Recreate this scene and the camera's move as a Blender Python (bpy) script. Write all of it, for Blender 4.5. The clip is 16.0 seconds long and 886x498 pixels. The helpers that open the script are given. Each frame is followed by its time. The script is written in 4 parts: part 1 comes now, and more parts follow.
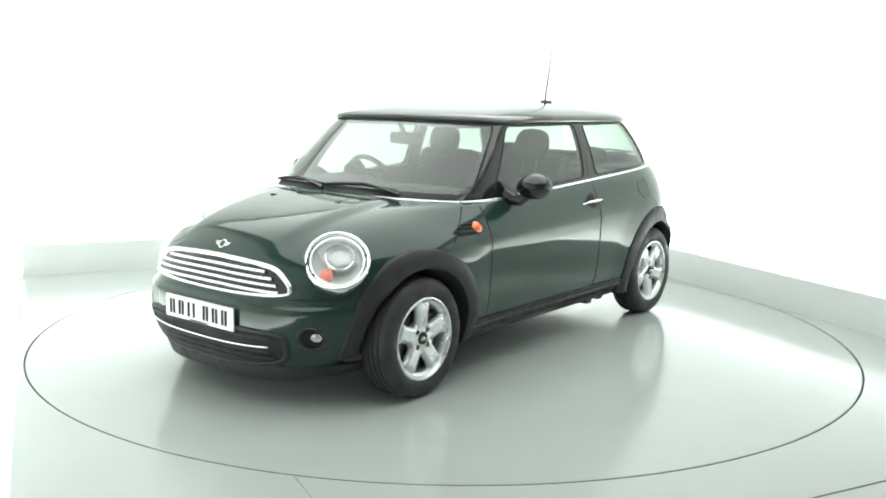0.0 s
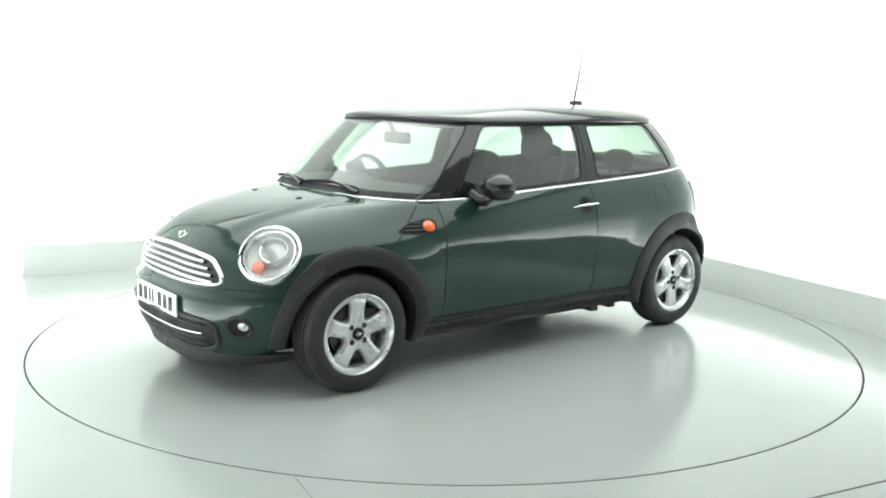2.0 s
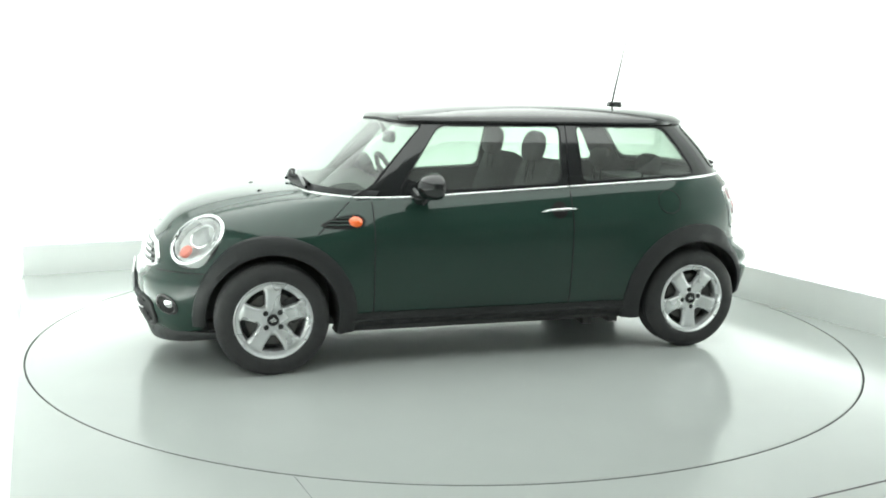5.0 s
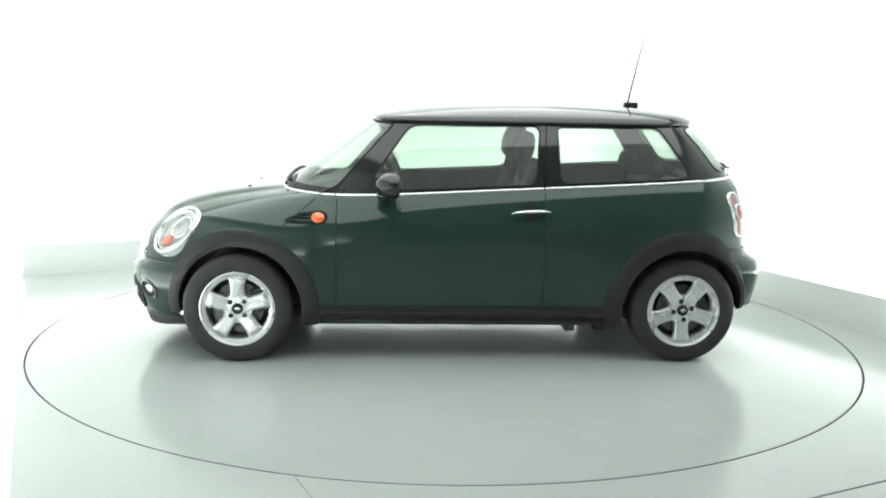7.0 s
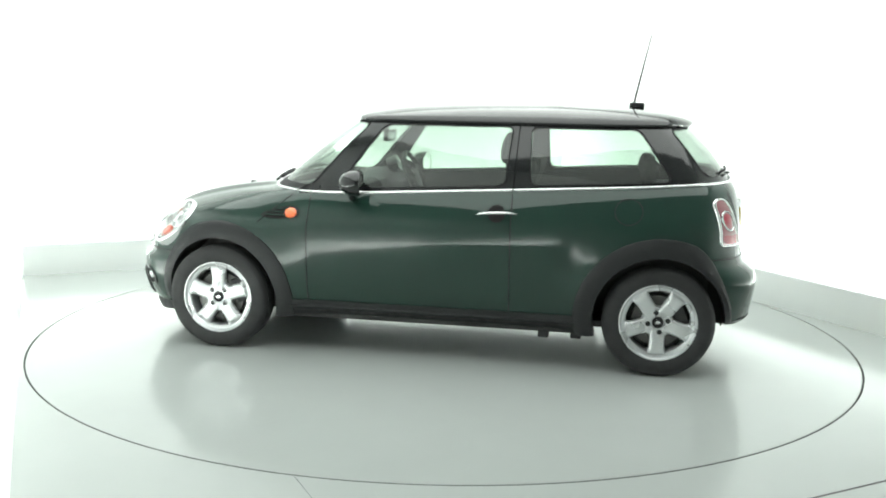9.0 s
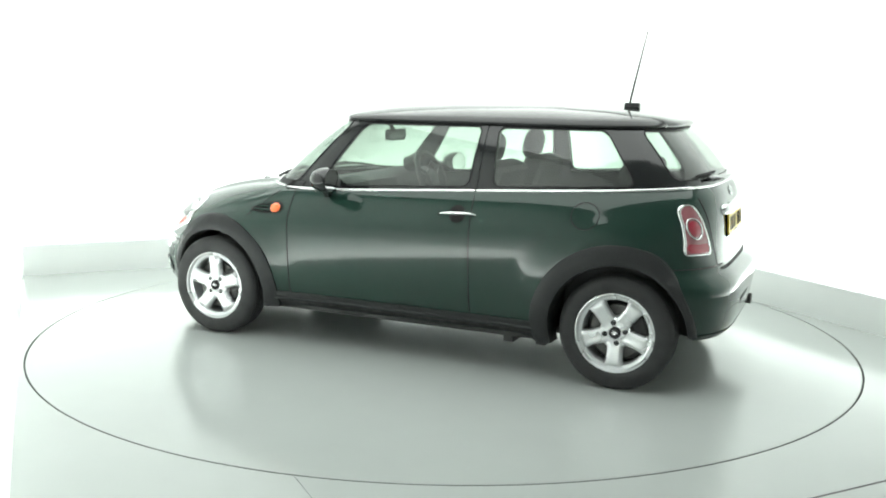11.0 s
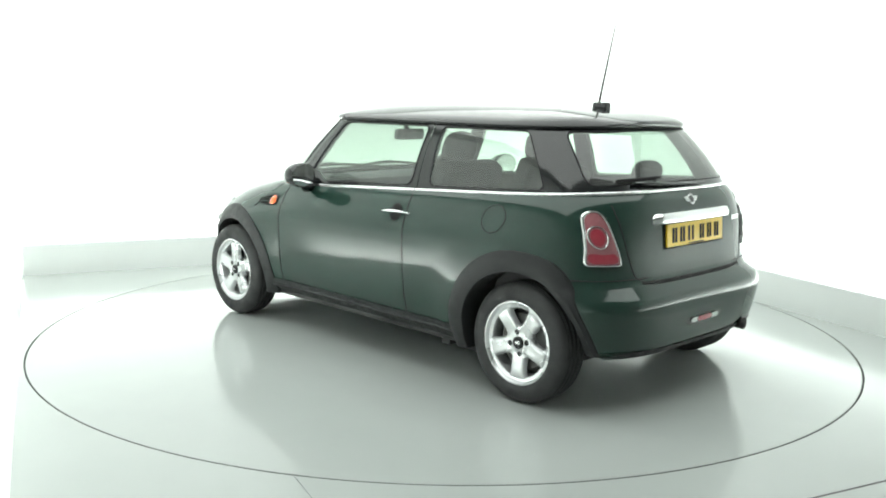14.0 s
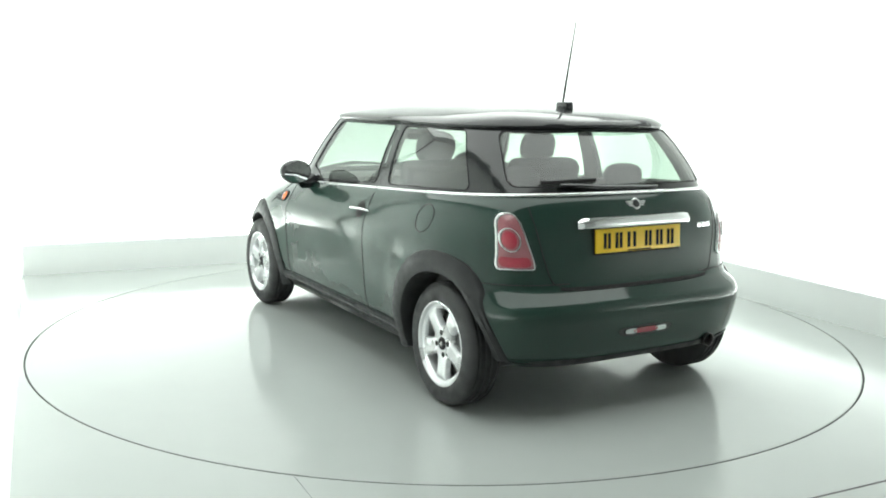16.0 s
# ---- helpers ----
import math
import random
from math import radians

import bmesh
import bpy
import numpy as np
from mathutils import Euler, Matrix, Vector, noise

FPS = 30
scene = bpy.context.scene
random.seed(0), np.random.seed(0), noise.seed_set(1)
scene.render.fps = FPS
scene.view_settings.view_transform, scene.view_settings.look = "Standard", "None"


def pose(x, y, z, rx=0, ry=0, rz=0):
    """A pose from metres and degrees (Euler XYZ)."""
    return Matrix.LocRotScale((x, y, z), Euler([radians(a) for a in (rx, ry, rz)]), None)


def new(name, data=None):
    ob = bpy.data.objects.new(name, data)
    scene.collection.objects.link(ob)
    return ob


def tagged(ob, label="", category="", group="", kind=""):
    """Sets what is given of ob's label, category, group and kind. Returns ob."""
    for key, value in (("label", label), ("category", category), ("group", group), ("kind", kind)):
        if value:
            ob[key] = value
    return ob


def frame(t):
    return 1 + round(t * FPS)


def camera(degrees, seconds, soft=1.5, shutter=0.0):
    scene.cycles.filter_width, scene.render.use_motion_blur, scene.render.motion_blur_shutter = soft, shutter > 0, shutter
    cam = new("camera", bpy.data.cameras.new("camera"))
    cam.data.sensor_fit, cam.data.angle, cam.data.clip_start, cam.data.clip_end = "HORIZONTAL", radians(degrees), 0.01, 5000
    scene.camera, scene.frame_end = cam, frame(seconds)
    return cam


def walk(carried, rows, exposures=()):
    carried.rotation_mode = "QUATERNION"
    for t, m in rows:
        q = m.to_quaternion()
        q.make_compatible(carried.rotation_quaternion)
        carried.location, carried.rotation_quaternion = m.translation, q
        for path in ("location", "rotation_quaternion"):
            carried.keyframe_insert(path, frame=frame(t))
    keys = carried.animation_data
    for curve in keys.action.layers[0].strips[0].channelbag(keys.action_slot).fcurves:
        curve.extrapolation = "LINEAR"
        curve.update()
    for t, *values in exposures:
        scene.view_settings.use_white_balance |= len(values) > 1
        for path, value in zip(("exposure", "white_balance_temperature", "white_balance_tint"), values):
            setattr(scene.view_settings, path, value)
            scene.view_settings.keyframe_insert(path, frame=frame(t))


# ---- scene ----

# ------------------------------------------------------------ camera
cam = camera(50.906, 16.0, soft=1.9)
EYE = pose(0.0, -5.8224, 1.4678, 90 - 9.3818, 0, 0.1746) @ pose(0, 0, 0, 0, 0, 1.0887)
walk(cam, [(0.0, EYE), (16.0, EYE)], exposures=[(0.0, 0.0, 6500, 10), (16.0, 0.0, 6500, 10)])

# ------------------------------------------------------------ light
world = bpy.data.worlds.new("studio_world")
world.use_nodes = True
world.node_tree.nodes["Background"].inputs["Color"].default_value = (1, 1, 1, 1)
world.node_tree.nodes["Background"].inputs["Strength"].default_value = 0.2
scene.world = world


def softbox(name, m, sx, sy, watts):
    data = bpy.data.lights.new(name, "AREA")
    data.shape, data.size, data.size_y, data.energy = "RECTANGLE", sx, sy, watts
    data.color = (0.935, 1.0, 0.955)
    lamp = new(name, data)
    lamp.matrix_world = m
    return lamp


ROOM_H = 3.1
LEAN = math.degrees(math.atan(0.0488))  # the side wall runs out of square
TURN = 26.5  # the booth stands turned to the camera
BOOTH = pose(0, 0, 0, 0, 0, TURN)
# one large light box in the ceiling over the turntable, and strip lights that wash the walls:
# one in each trough along the foot of a wall
softbox("ceiling_light_box", BOOTH @ pose(0.05, 0.0, 3.06), 4.9, 5.7, 214)
softbox("trough_strip_light", BOOTH @ pose(0.1, 2.90, 0.03, 165, 0, 0), 5.0, 0.16, 112)
softbox("trough_strip_light", BOOTH @ pose(2.70, -1.0, 0.03, 165, 0, -90), 7.2, 0.16, 100)
softbox("trough_strip_light", BOOTH @ pose(-2.372, 2.68, 0, 0, 0, 90 - LEAN) @ pose(-4.4, 0.17, -0.09, 145, 0, 0), 6.2, 0.16, 95)


# ------------------------------------------------------------ materials
def material(name, base, rough=0.5, metal=0.0, coat=0.0, scale=40.0, vary=0.06, bump=0.0, dirt=0.0, spec=0.5):
    """Principled with variation of tone and gloss at two scales, and fine relief."""
    m = bpy.data.materials.new(name)
    m.use_nodes = True
    nt = m.node_tree
    p = nt.nodes["Principled BSDF"]
    p.inputs["Roughness"].default_value, p.inputs["Metallic"].default_value = rough, metal
    p.inputs["Coat Weight"].default_value, p.inputs["Coat Roughness"].default_value = coat, 0.05
    p.inputs["Specular IOR Level"].default_value = spec
    tc = nt.nodes.new("ShaderNodeTexCoord")
    big, small = nt.nodes.new("ShaderNodeTexNoise"), nt.nodes.new("ShaderNodeTexNoise")
    big.inputs["Scale"].default_value, small.inputs["Scale"].default_value = scale / 18, scale
    small.inputs["Detail"].default_value = 6
    for n in (big, small):
        nt.links.new(tc.outputs["Object"], n.inputs["Vector"])
    add = nt.nodes.new("ShaderNodeMath")
    nt.links.new(big.outputs["Fac"], add.inputs[0]), nt.links.new(small.outputs["Fac"], add.inputs[1])
    ramp = nt.nodes.new("ShaderNodeMapRange")
    ramp.inputs["From Min"].default_value, ramp.inputs["From Max"].default_value = 0.6, 1.4
    ramp.inputs["To Min"].default_value, ramp.inputs["To Max"].default_value = 1 - vary, 1 + vary
    nt.links.new(add.outputs[0], ramp.inputs["Value"])
    mul = nt.nodes.new("ShaderNodeVectorMath")
    mul.operation = "SCALE"
    mul.inputs[0].default_value = base
    nt.links.new(ramp.outputs["Result"], mul.inputs["Scale"])
    nt.links.new(mul.outputs["Vector"], p.inputs["Base Color"])
    r2 = nt.nodes.new("ShaderNodeMapRange")
    r2.inputs["From Min"].default_value, r2.inputs["From Max"].default_value = 0.3, 0.7
    r2.inputs["To Min"].default_value, r2.inputs["To Max"].default_value = max(0.0, rough * (1 - 2 * vary)), min(1.0, rough * (1 + 2 * vary) + dirt)
    nt.links.new(big.outputs["Fac"], r2.inputs["Value"])
    nt.links.new(r2.outputs["Result"], p.inputs["Roughness"])
    if bump:
        b = nt.nodes.new("ShaderNodeBump")
        b.inputs["Strength"].default_value, b.inputs["Distance"].default_value = 0.4, bump
        nt.links.new(small.outputs["Fac"], b.inputs["Height"])
        nt.links.new(b.outputs["Normal"], p.inputs["Normal"])
    return m


def glass_material(name, tint, haze=0.0):
    """Thin pane: tinted clear, with a mirror on it that grows at a glancing angle, and a pale veil imitating haze."""
    m = bpy.data.materials.new(name)
    m.use_nodes = True
    nt = m.node_tree
    nt.nodes.clear()
    out, mix = nt.nodes.new("ShaderNodeOutputMaterial"), nt.nodes.new("ShaderNodeMixShader")
    clear, shine, facing = nt.nodes.new("ShaderNodeBsdfTransparent"), nt.nodes.new("ShaderNodeBsdfGlossy"), nt.nodes.new("ShaderNodeLayerWeight")
    veil, mix2 = nt.nodes.new("ShaderNodeBsdfDiffuse"), nt.nodes.new("ShaderNodeMixShader")
    power, scale = nt.nodes.new("ShaderNodeMath"), nt.nodes.new("ShaderNodeMapRange")
    power.operation, power.inputs[1].default_value = "POWER", 3.6
    scale.inputs["To Min"].default_value, scale.inputs["To Max"].default_value = 0.07, 0.92
    facing.inputs["Blend"].default_value = 0.5
    clear.inputs["Color"].default_value = (*tint, 1)
    shine.inputs["Roughness"].default_value = 0.02
    # pale diffuse layer lightens the pane like hazy reflected light
    veil.inputs["Color"].default_value = (0.7, 0.72, 0.7, 1)
    mix2.inputs[0].default_value = haze
    nt.links.new(facing.outputs["Facing"], power.inputs[0]), nt.links.new(power.outputs[0], scale.inputs["Value"])
    nt.links.new(clear.outputs[0], mix2.inputs[1]), nt.links.new(veil.outputs[0], mix2.inputs[2])
    nt.links.new(scale.outputs[0], mix.inputs[0]), nt.links.new(mix2.outputs[0], mix.inputs[1]), nt.links.new(shine.outputs[0], mix.inputs[2])
    nt.links.new(mix.outputs[0], out.inputs[0])
    return m


PAINT = material("green_car_paint", (0.0118, 0.0345, 0.0260), 0.4, 0.0, 1.0, 160, 0.03, spec=0.05)
ROOFPAINT = material("gloss_black_roof_paint", (0.0135, 0.0140, 0.0150), 0.4, 0.0, 1.0, 160, 0.03, spec=0.05)
TRIM = material("black_textured_plastic", (0.021, 0.022, 0.023), 0.5, 0, 0, 400, 0.12, 0.0005, spec=0.35)
GLOSSBLACK = material("gloss_black_plastic", (0.014, 0.015, 0.016), 0.10, 0, 0.3, 60, 0.06)
SEAL = material("black_rubber_seal", (0.016, 0.016, 0.017), 0.7, 0, 0, 200, 0.1, spec=0.3)
CHROME = material("bright_chrome", (0.82, 0.83, 0.83), 0.07, 1.0, 0, 60, 0.02)
SATIN = material("satin_silver", (0.62, 0.63, 0.63), 0.28, 1.0, 0, 120, 0.05)
ALLOY = material("silver_painted_alloy", (0.64, 0.65, 0.66), 0.28, 0.65, 0.4, 150, 0.05)
RUBBER = material("tyre_rubber", (0.032, 0.032, 0.033), 0.62, 0, 0, 220, 0.2, 0.0008, spec=0.35)
STEEL = material("dull_brake_steel", (0.11, 0.108, 0.105), 0.45, 0.9, 0, 120, 0.2)
UNDER = material("dark_underbody", (0.03, 0.03, 0.03), 0.8, 0, 0, 60, 0.3, 0.003)
CLOTH = material("charcoal_seat_cloth", (0.032, 0.033, 0.035), 0.85, 0, 0, 70, 0.2, spec=0.25)
DASH = material("dark_soft_dashboard_plastic", (0.042, 0.042, 0.044), 0.6, 0, 0, 80, 0.15)
LINING = material("grey_headlining", (0.42, 0.43, 0.41), 0.9, 0, 0, 60, 0.08)
GLASS = glass_material("green_tinted_glass", (0.66, 0.76, 0.69), 0.085)
CLEAR = glass_material("clear_lamp_glass", (0.96, 0.97, 0.97), 0.03)
LAMPFRAME = material("bright_satin_chrome", (0.80, 0.81, 0.81), 0.18, 1.0, 0, 60, 0.02)
REDLENS = material("red_lamp_lens", (0.34, 0.03, 0.05), 0.12, 0, 1.0, 120, 0.15)
PINKLENS = material("pale_red_lamp_lens", (0.29, 0.10, 0.115), 0.15, 0, 1.0, 120, 0.15)
AMBER = material("orange_indicator_lens", (0.95, 0.16, 0.03), 0.15, 0, 1.0, 90, 0.1)
SALMON = material("salmon_indicator_bulb", (0.95, 0.22, 0.15), 0.2, 0, 0.6, 90, 0.1)
LAMPBOWL = material("bright_lamp_bowl", (0.76, 0.77, 0.76), 0.4, 0.25, 0, 60, 0.05)
PROJECTOR = material("grey_projector_lens", (0.46, 0.47, 0.47), 0.1, 0.3, 0.8, 60, 0.05)
MIRROR = material("mirror_silver", (0.9, 0.9, 0.9), 0.02, 1.0, 0, 20, 0.0)
REFLECTOR = material("lamp_reflector", (0.62, 0.63, 0.63), 0.22, 0.85, 0, 60, 0.06)
WHITEPLATE = material("white_plate", (0.80, 0.81, 0.80), 0.35, 0, 0.3, 60, 0.03)
YELLOWPLATE = material("yellow_plate", (0.86, 0.56, 0.012), 0.35, 0, 0.3, 60, 0.04)
INK = material("black_ink", (0.010, 0.010, 0.010), 0.6, spec=0.2)
FLOORMAT = material("pale_glossy_studio_floor", (0.43, 0.455, 0.440), 0.14, 0, 0.0, 3.0, 0.025, spec=0.36, dirt=0.06)
TABLEMAT = material("pale_glossy_turntable_deck", (0.43, 0.455, 0.440), 0.12, 0, 0.0, 3.4, 0.025, spec=0.36, dirt=0.06)
PLINTHMAT = material("pale_grey_plinth_paint", (0.72, 0.745, 0.73), 0.45, 0, 0, 4, 0.03)
GAPMAT = material("dark_floor_gap", (0.055, 0.058, 0.058), 0.7)
WHITE = material("white_studio_wall_paint", (0.88, 0.90, 0.885), 0.7, 0, 0, 2.5, 0.012, bump=0.0006)
BACKWALL = material("grey_back_wall_paint", (0.42, 0.43, 0.425), 0.8, 0, 0, 12, 0.06)
CEIL = material("dark_grey_ceiling_paint", (0.25, 0.255, 0.25), 0.8, 0, 0, 3, 0.02)


# ------------------------------------------------------------ mesh helpers
def mesh_of(name, verts, faces, mat, sharp=35):
    me = bpy.data.meshes.new(name)
    me.from_pydata([tuple(map(float, v)) for v in verts], [], faces)
    me.materials.append(mat)
    me.update()
    me.polygons.foreach_set("use_smooth", [True] * len(me.polygons))
    me.set_sharp_from_angle(angle=radians(sharp))
    return me


def thing(name, label, category, group="", kind=""):
    return tagged(new(name), label, category, group, kind)


def part_v(name, verts, faces, mat, parent, label="", sharp=35):
    ob = new(name, mesh_of(name, verts, faces, mat, sharp))
    ob.parent = parent
    if label:
        ob["label"] = label
    return ob


def part(name, bm, mat, parent, label="", sharp=35):
    bmesh.ops.recalc_face_normals(bm, faces=bm.faces[:])
    me = bpy.data.meshes.new(name)
    bm.to_mesh(me)
    bm.free()
    me.materials.append(mat)
    me.polygons.foreach_set("use_smooth", [True] * len(me.polygons))
    me.set_sharp_from_angle(angle=radians(sharp))
    ob = new(name, me)
    ob.parent = parent
    if label:
        ob["label"] = label
    return ob


def grid(points, wrap=False):
    """Vertices and quads of a 2D array of points."""
    a, b = len(points), len(points[0])
    verts = [p for row in points for p in row]
    faces = [(i * b + j, i * b + (j + 1) % b, ((i + 1) % a) * b + (j + 1) % b, ((i + 1) % a) * b + j)
             for i in range(a - 1) for j in range(b if wrap else b - 1)]
    return verts, faces


def box(bm, x0, x1, y0, y1, z0, z1, bevel=0.0, m=None):
    made = bmesh.ops.create_cube(bm, size=1)["verts"]
    bmesh.ops.transform(bm, matrix=(m or Matrix()) @ Matrix.Translation(((x0 + x1) / 2, (y0 + y1) / 2, (z0 + z1) / 2)) @ Matrix.Diagonal((x1 - x0, y1 - y0, z1 - z0, 1)), verts=made)
    if bevel:
        edges = list({e for v in made for e in v.link_edges})
        bmesh.ops.bevel(bm, geom=edges, offset=bevel, segments=3, affect="EDGES", profile=0.6)
    return bm


def sweep(path, radius, sides=8, closed=False, flat=1.0, up=(0, 0, 1)):
    """A tube along a path; flat squeezes it along its second axis."""
    n = len(path)
    rows = []
    for i, p in enumerate(path):
        p = Vector(p)
        a = Vector(path[(i - 1) % n] if closed or i > 0 else path[i])
        b = Vector(path[(i + 1) % n] if closed or i < n - 1 else path[i])
        d = (b - a).normalized()
        s = d.cross(Vector(up)).normalized()
        u = s.cross(d)
        r = radius(i / max(1, n - 1)) if callable(radius) else radius
        rows.append([p + s * (math.cos(k * 2 * math.pi / sides) * r) + u * (math.sin(k * 2 * math.pi / sides) * r * flat) for k in range(sides)])
    if closed:
        rows.append(rows[0])
    v, f = grid(rows, True)
    if not closed:
        f.append(tuple(reversed(range(sides))))
        f.append(tuple(len(v) - sides + k for k in range(sides)))
    return v, f


def lathe(profile, m, steps=48):
    """Turns a profile of (radius, height) about the local z axis, placed by m."""
    rows = [[m @ Vector((r * math.cos(a), r * math.sin(a), h)) for a in [k * 2 * math.pi / steps for k in range(steps)]] for r, h in profile]
    return grid(rows, True)


def join(*pieces):
    verts, faces = [], []
    for v, f in pieces:
        o = len(verts)
        verts += list(v)
        faces += [tuple(i + o for i in q) for q in f]
    return verts, faces


def flip(piece):
    v, f = piece
    return [Vector((p[0], -p[1], p[2])) for p in v], [tuple(reversed(q)) for q in f]


def smooth(a, b, x):
    t = min(1.0, max(0.0, (x - a) / (b - a)))
    return t * t * (3 - 2 * t)


def curve(*knots):
    """A smooth curve through knots that never overshoots them."""
    xs, ys = np.array([k[0] for k in knots], float), np.array([k[1] for k in knots], float)
    h, d = np.diff(xs), np.diff(ys) / np.diff(xs)
    s = np.zeros(len(xs))
    s[0], s[-1] = d[0], d[-1]
    for i in range(1, len(xs) - 1):
        if d[i - 1] * d[i] > 0:
            w1, w2 = 2 * h[i] + h[i - 1], h[i] + 2 * h[i - 1]
            s[i] = (w1 + w2) / (w1 / d[i - 1] + w2 / d[i])

    def f(x):
        x = min(max(x, xs[0]), xs[-1])
        i = min(len(h) - 1, max(0, int(np.searchsorted(xs, x) - 1)))
        t = (x - xs[i]) / h[i]
        return float(ys[i] * (1 + 2 * t) * (1 - t) ** 2 + s[i] * h[i] * t * (1 - t) ** 2 + ys[i + 1] * t * t * (3 - 2 * t) + s[i + 1] * h[i] * t * t * (t - 1))
    return f


# ------------------------------------------------------------ the studio
def studio():
    rot = BOOTH
    side_wall = rot @ pose(-2.372, 2.68, 0, 0, 0, 90 - LEAN)
    # square deck with a round opening for the turntable
    n, r = 128, 2.471
    corners = ((-2.64, -2.868), (2.485, -2.868), (2.485, 2.68), (-2.37, 2.68))

    def edge_at(a):
        d = Vector((math.cos(a), math.sin(a)))
        best = 99
        for (ax, ay), (bx, by) in zip(corners, corners[1:] + corners[:1]):
            ex, ey = bx - ax, by - ay
            den = d.x * ey - d.y * ex
            if abs(den) > 1e-9:
                s = (ax * ey - ay * ex) / den
                if s > 0:
                    best = min(best, s)
        return d * best
    inner, outer, low = [], [], []
    angles = sorted([k * 2 * math.pi / n for k in range(n)] + [math.atan2(y, x) % (2 * math.pi) for x, y in corners])
    for a in angles:
        e = edge_at(a)
        inner.append(rot @ Vector((r * math.cos(a), r * math.sin(a), 0)))
        outer.append(rot @ Vector((max(e.length, r + 0.004) * math.cos(a), max(e.length, r + 0.004) * math.sin(a), 0)))
        low.append(rot @ Vector((r * math.cos(a), r * math.sin(a), -0.05)))
    v, f = grid([low, inner, outer], True)
    floor = new("floor", mesh_of("floor", v, f, FLOORMAT))
    tagged(floor, "pale grey glossy square studio floor round the turntable", "floor", kind="structure")
    v, f = lathe([(0.01, -0.05), (2.48, -0.05)], Matrix(), 96)
    tagged(new("floor_recess", mesh_of("floor_recess", v, f, GAPMAT)), "dark recess under the turntable edge", "floor", kind="structure")
    # low upstands along the two far sides
    for name, x0, x1, y0, y1 in (("plinth_back", -2.37, 2.56, 2.68, 2.76), ("plinth_side", 2.485, 2.565, -6.6, 2.68)):
        bm = bmesh.new()
        box(bm, x0, x1, y0, y1, -0.05, 0.245, 0.005, rot)
        ob = part(name, bm, PLINTHMAT, None)
        tagged(ob, "low pale grey upstand along the foot of the wall", "upstand", kind="structure")
    # troughs for the strip lights, between upstand and wall
    for m, x0, x1, y0, y1, z in ((rot, -2.36, 2.86, 2.76, 3.05, 0.0), (rot, 2.565, 2.86, -6.6, 2.76, 0.0), (side_wall, -9.4, 0.45, 0.004, 0.32, -0.10)):
        bm = bmesh.new()
        box(bm, x0, x1, y0, y1, z - 0.05, z, 0, m)
        tagged(part("floor_trough", bm, WHITE, None), "white trough along the foot of the wall", "floor", kind="structure")
    # the deck ends at a thin joint; the floor goes on to the front
    bm = bmesh.new()
    box(bm, -2.65, 2.485, -2.880, -2.8685, -0.05, -0.004, 0, rot)
    tagged(part("floor_joint", bm, GAPMAT, None), "thin dark joint line at the floor edge", "floor", kind="structure")
    bm = bmesh.new()
    box(bm, -1.5865, -1.5845, -2.868, -1.905, -0.002, 0.0005, 0, rot)
    tagged(part("floor_joint", bm, GAPMAT, None), "thin dark joint line across the floor", "floor", kind="structure")
    bm = bmesh.new()
    box(bm, -2.85, 2.485, -6.6, -2.880, -0.05, 0.0, 0, rot)
    tagged(part("floor_front", bm, FLOORMAT, None), "pale grey studio floor in front of the deck", "floor", kind="structure")
    # white walls on three sides, a grey one on the camera's side, and the ceiling
    for name, m, x0, x1, mat in (("wall_north", rot @ pose(0, 3.05, 0), -2.6, 3.0, WHITE), ("wall_east", rot @ pose(2.86, 0, 0, 0, 0, -90), -3.05, 6.7, WHITE),
                                 ("wall_west", side_wall @ pose(0, 0.32, 0), -9.4, 0.38, WHITE), ("wall_south", rot @ pose(0, -6.6, 0, 0, 0, 180), -3.0, 3.2, BACKWALL)):
        bm = bmesh.new()
        box(bm, x0, x1, 0.0, 0.12, -0.14, ROOM_H, 0, m)
        tagged(part(name, bm, mat, None), "plain grey studio wall" if mat == BACKWALL else "plain white studio wall washed by strip lights", "wall", kind="structure")
    # unseen ceiling, toned dark so only the light box shows bright in reflections
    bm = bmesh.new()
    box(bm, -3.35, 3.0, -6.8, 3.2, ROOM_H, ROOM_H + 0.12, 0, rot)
    tagged(part("ceiling", bm, CEIL, None), "dark grey studio ceiling, out of view", "ceiling", kind="structure")


def make_turntable():
    t = thing("turntable", "large round pale grey glossy turntable set flush in the floor", "turntable")
    v, f = lathe([(0.0, 0.0), (1.2, 0.0), (2.458, 0.0), (2.4615, -0.003), (2.4615, -0.045), (0.0, -0.045)], Matrix(), 160)
    part_v("deck", v, f, TABLEMAT, t)
    v, f = lathe([(2.4615, -0.04), (2.4640, -0.038), (2.4640, -0.002), (2.4612, -0.0012)], Matrix(), 160)
    part_v("edge_trim", v, f, GAPMAT, t, "thin dark edge strip")
    return t


studio()
turntable = make_turntable()

# ------------------------------------------------------------ the car's body surface
# x forward, y to the car's left, z up, origin on the ground midway between the axles
NOSE = curve((0.13, 1.80), (0.19, 1.875), (0.28, 1.915), (0.40, 1.928), (0.462, 1.926), (0.480, 1.915), (0.496, 1.890), (0.56, 1.875), (0.66, 1.84), (0.71, 1.80), (0.773, 1.72), (0.822, 1.61), (0.861, 1.46), (0.889, 1.29), (0.908, 1.13), (0.925, 1.03))
TAIL = curve((0.13, -1.69), (0.20, -1.722), (0.28, -1.745), (0.40, -1.762), (0.47, -1.770), (0.53, -1.766), (0.555, -1.754), (0.578, -1.702), (0.64, -1.687), (0.78, -1.667), (0.85, -1.647), (0.925, -1.588))
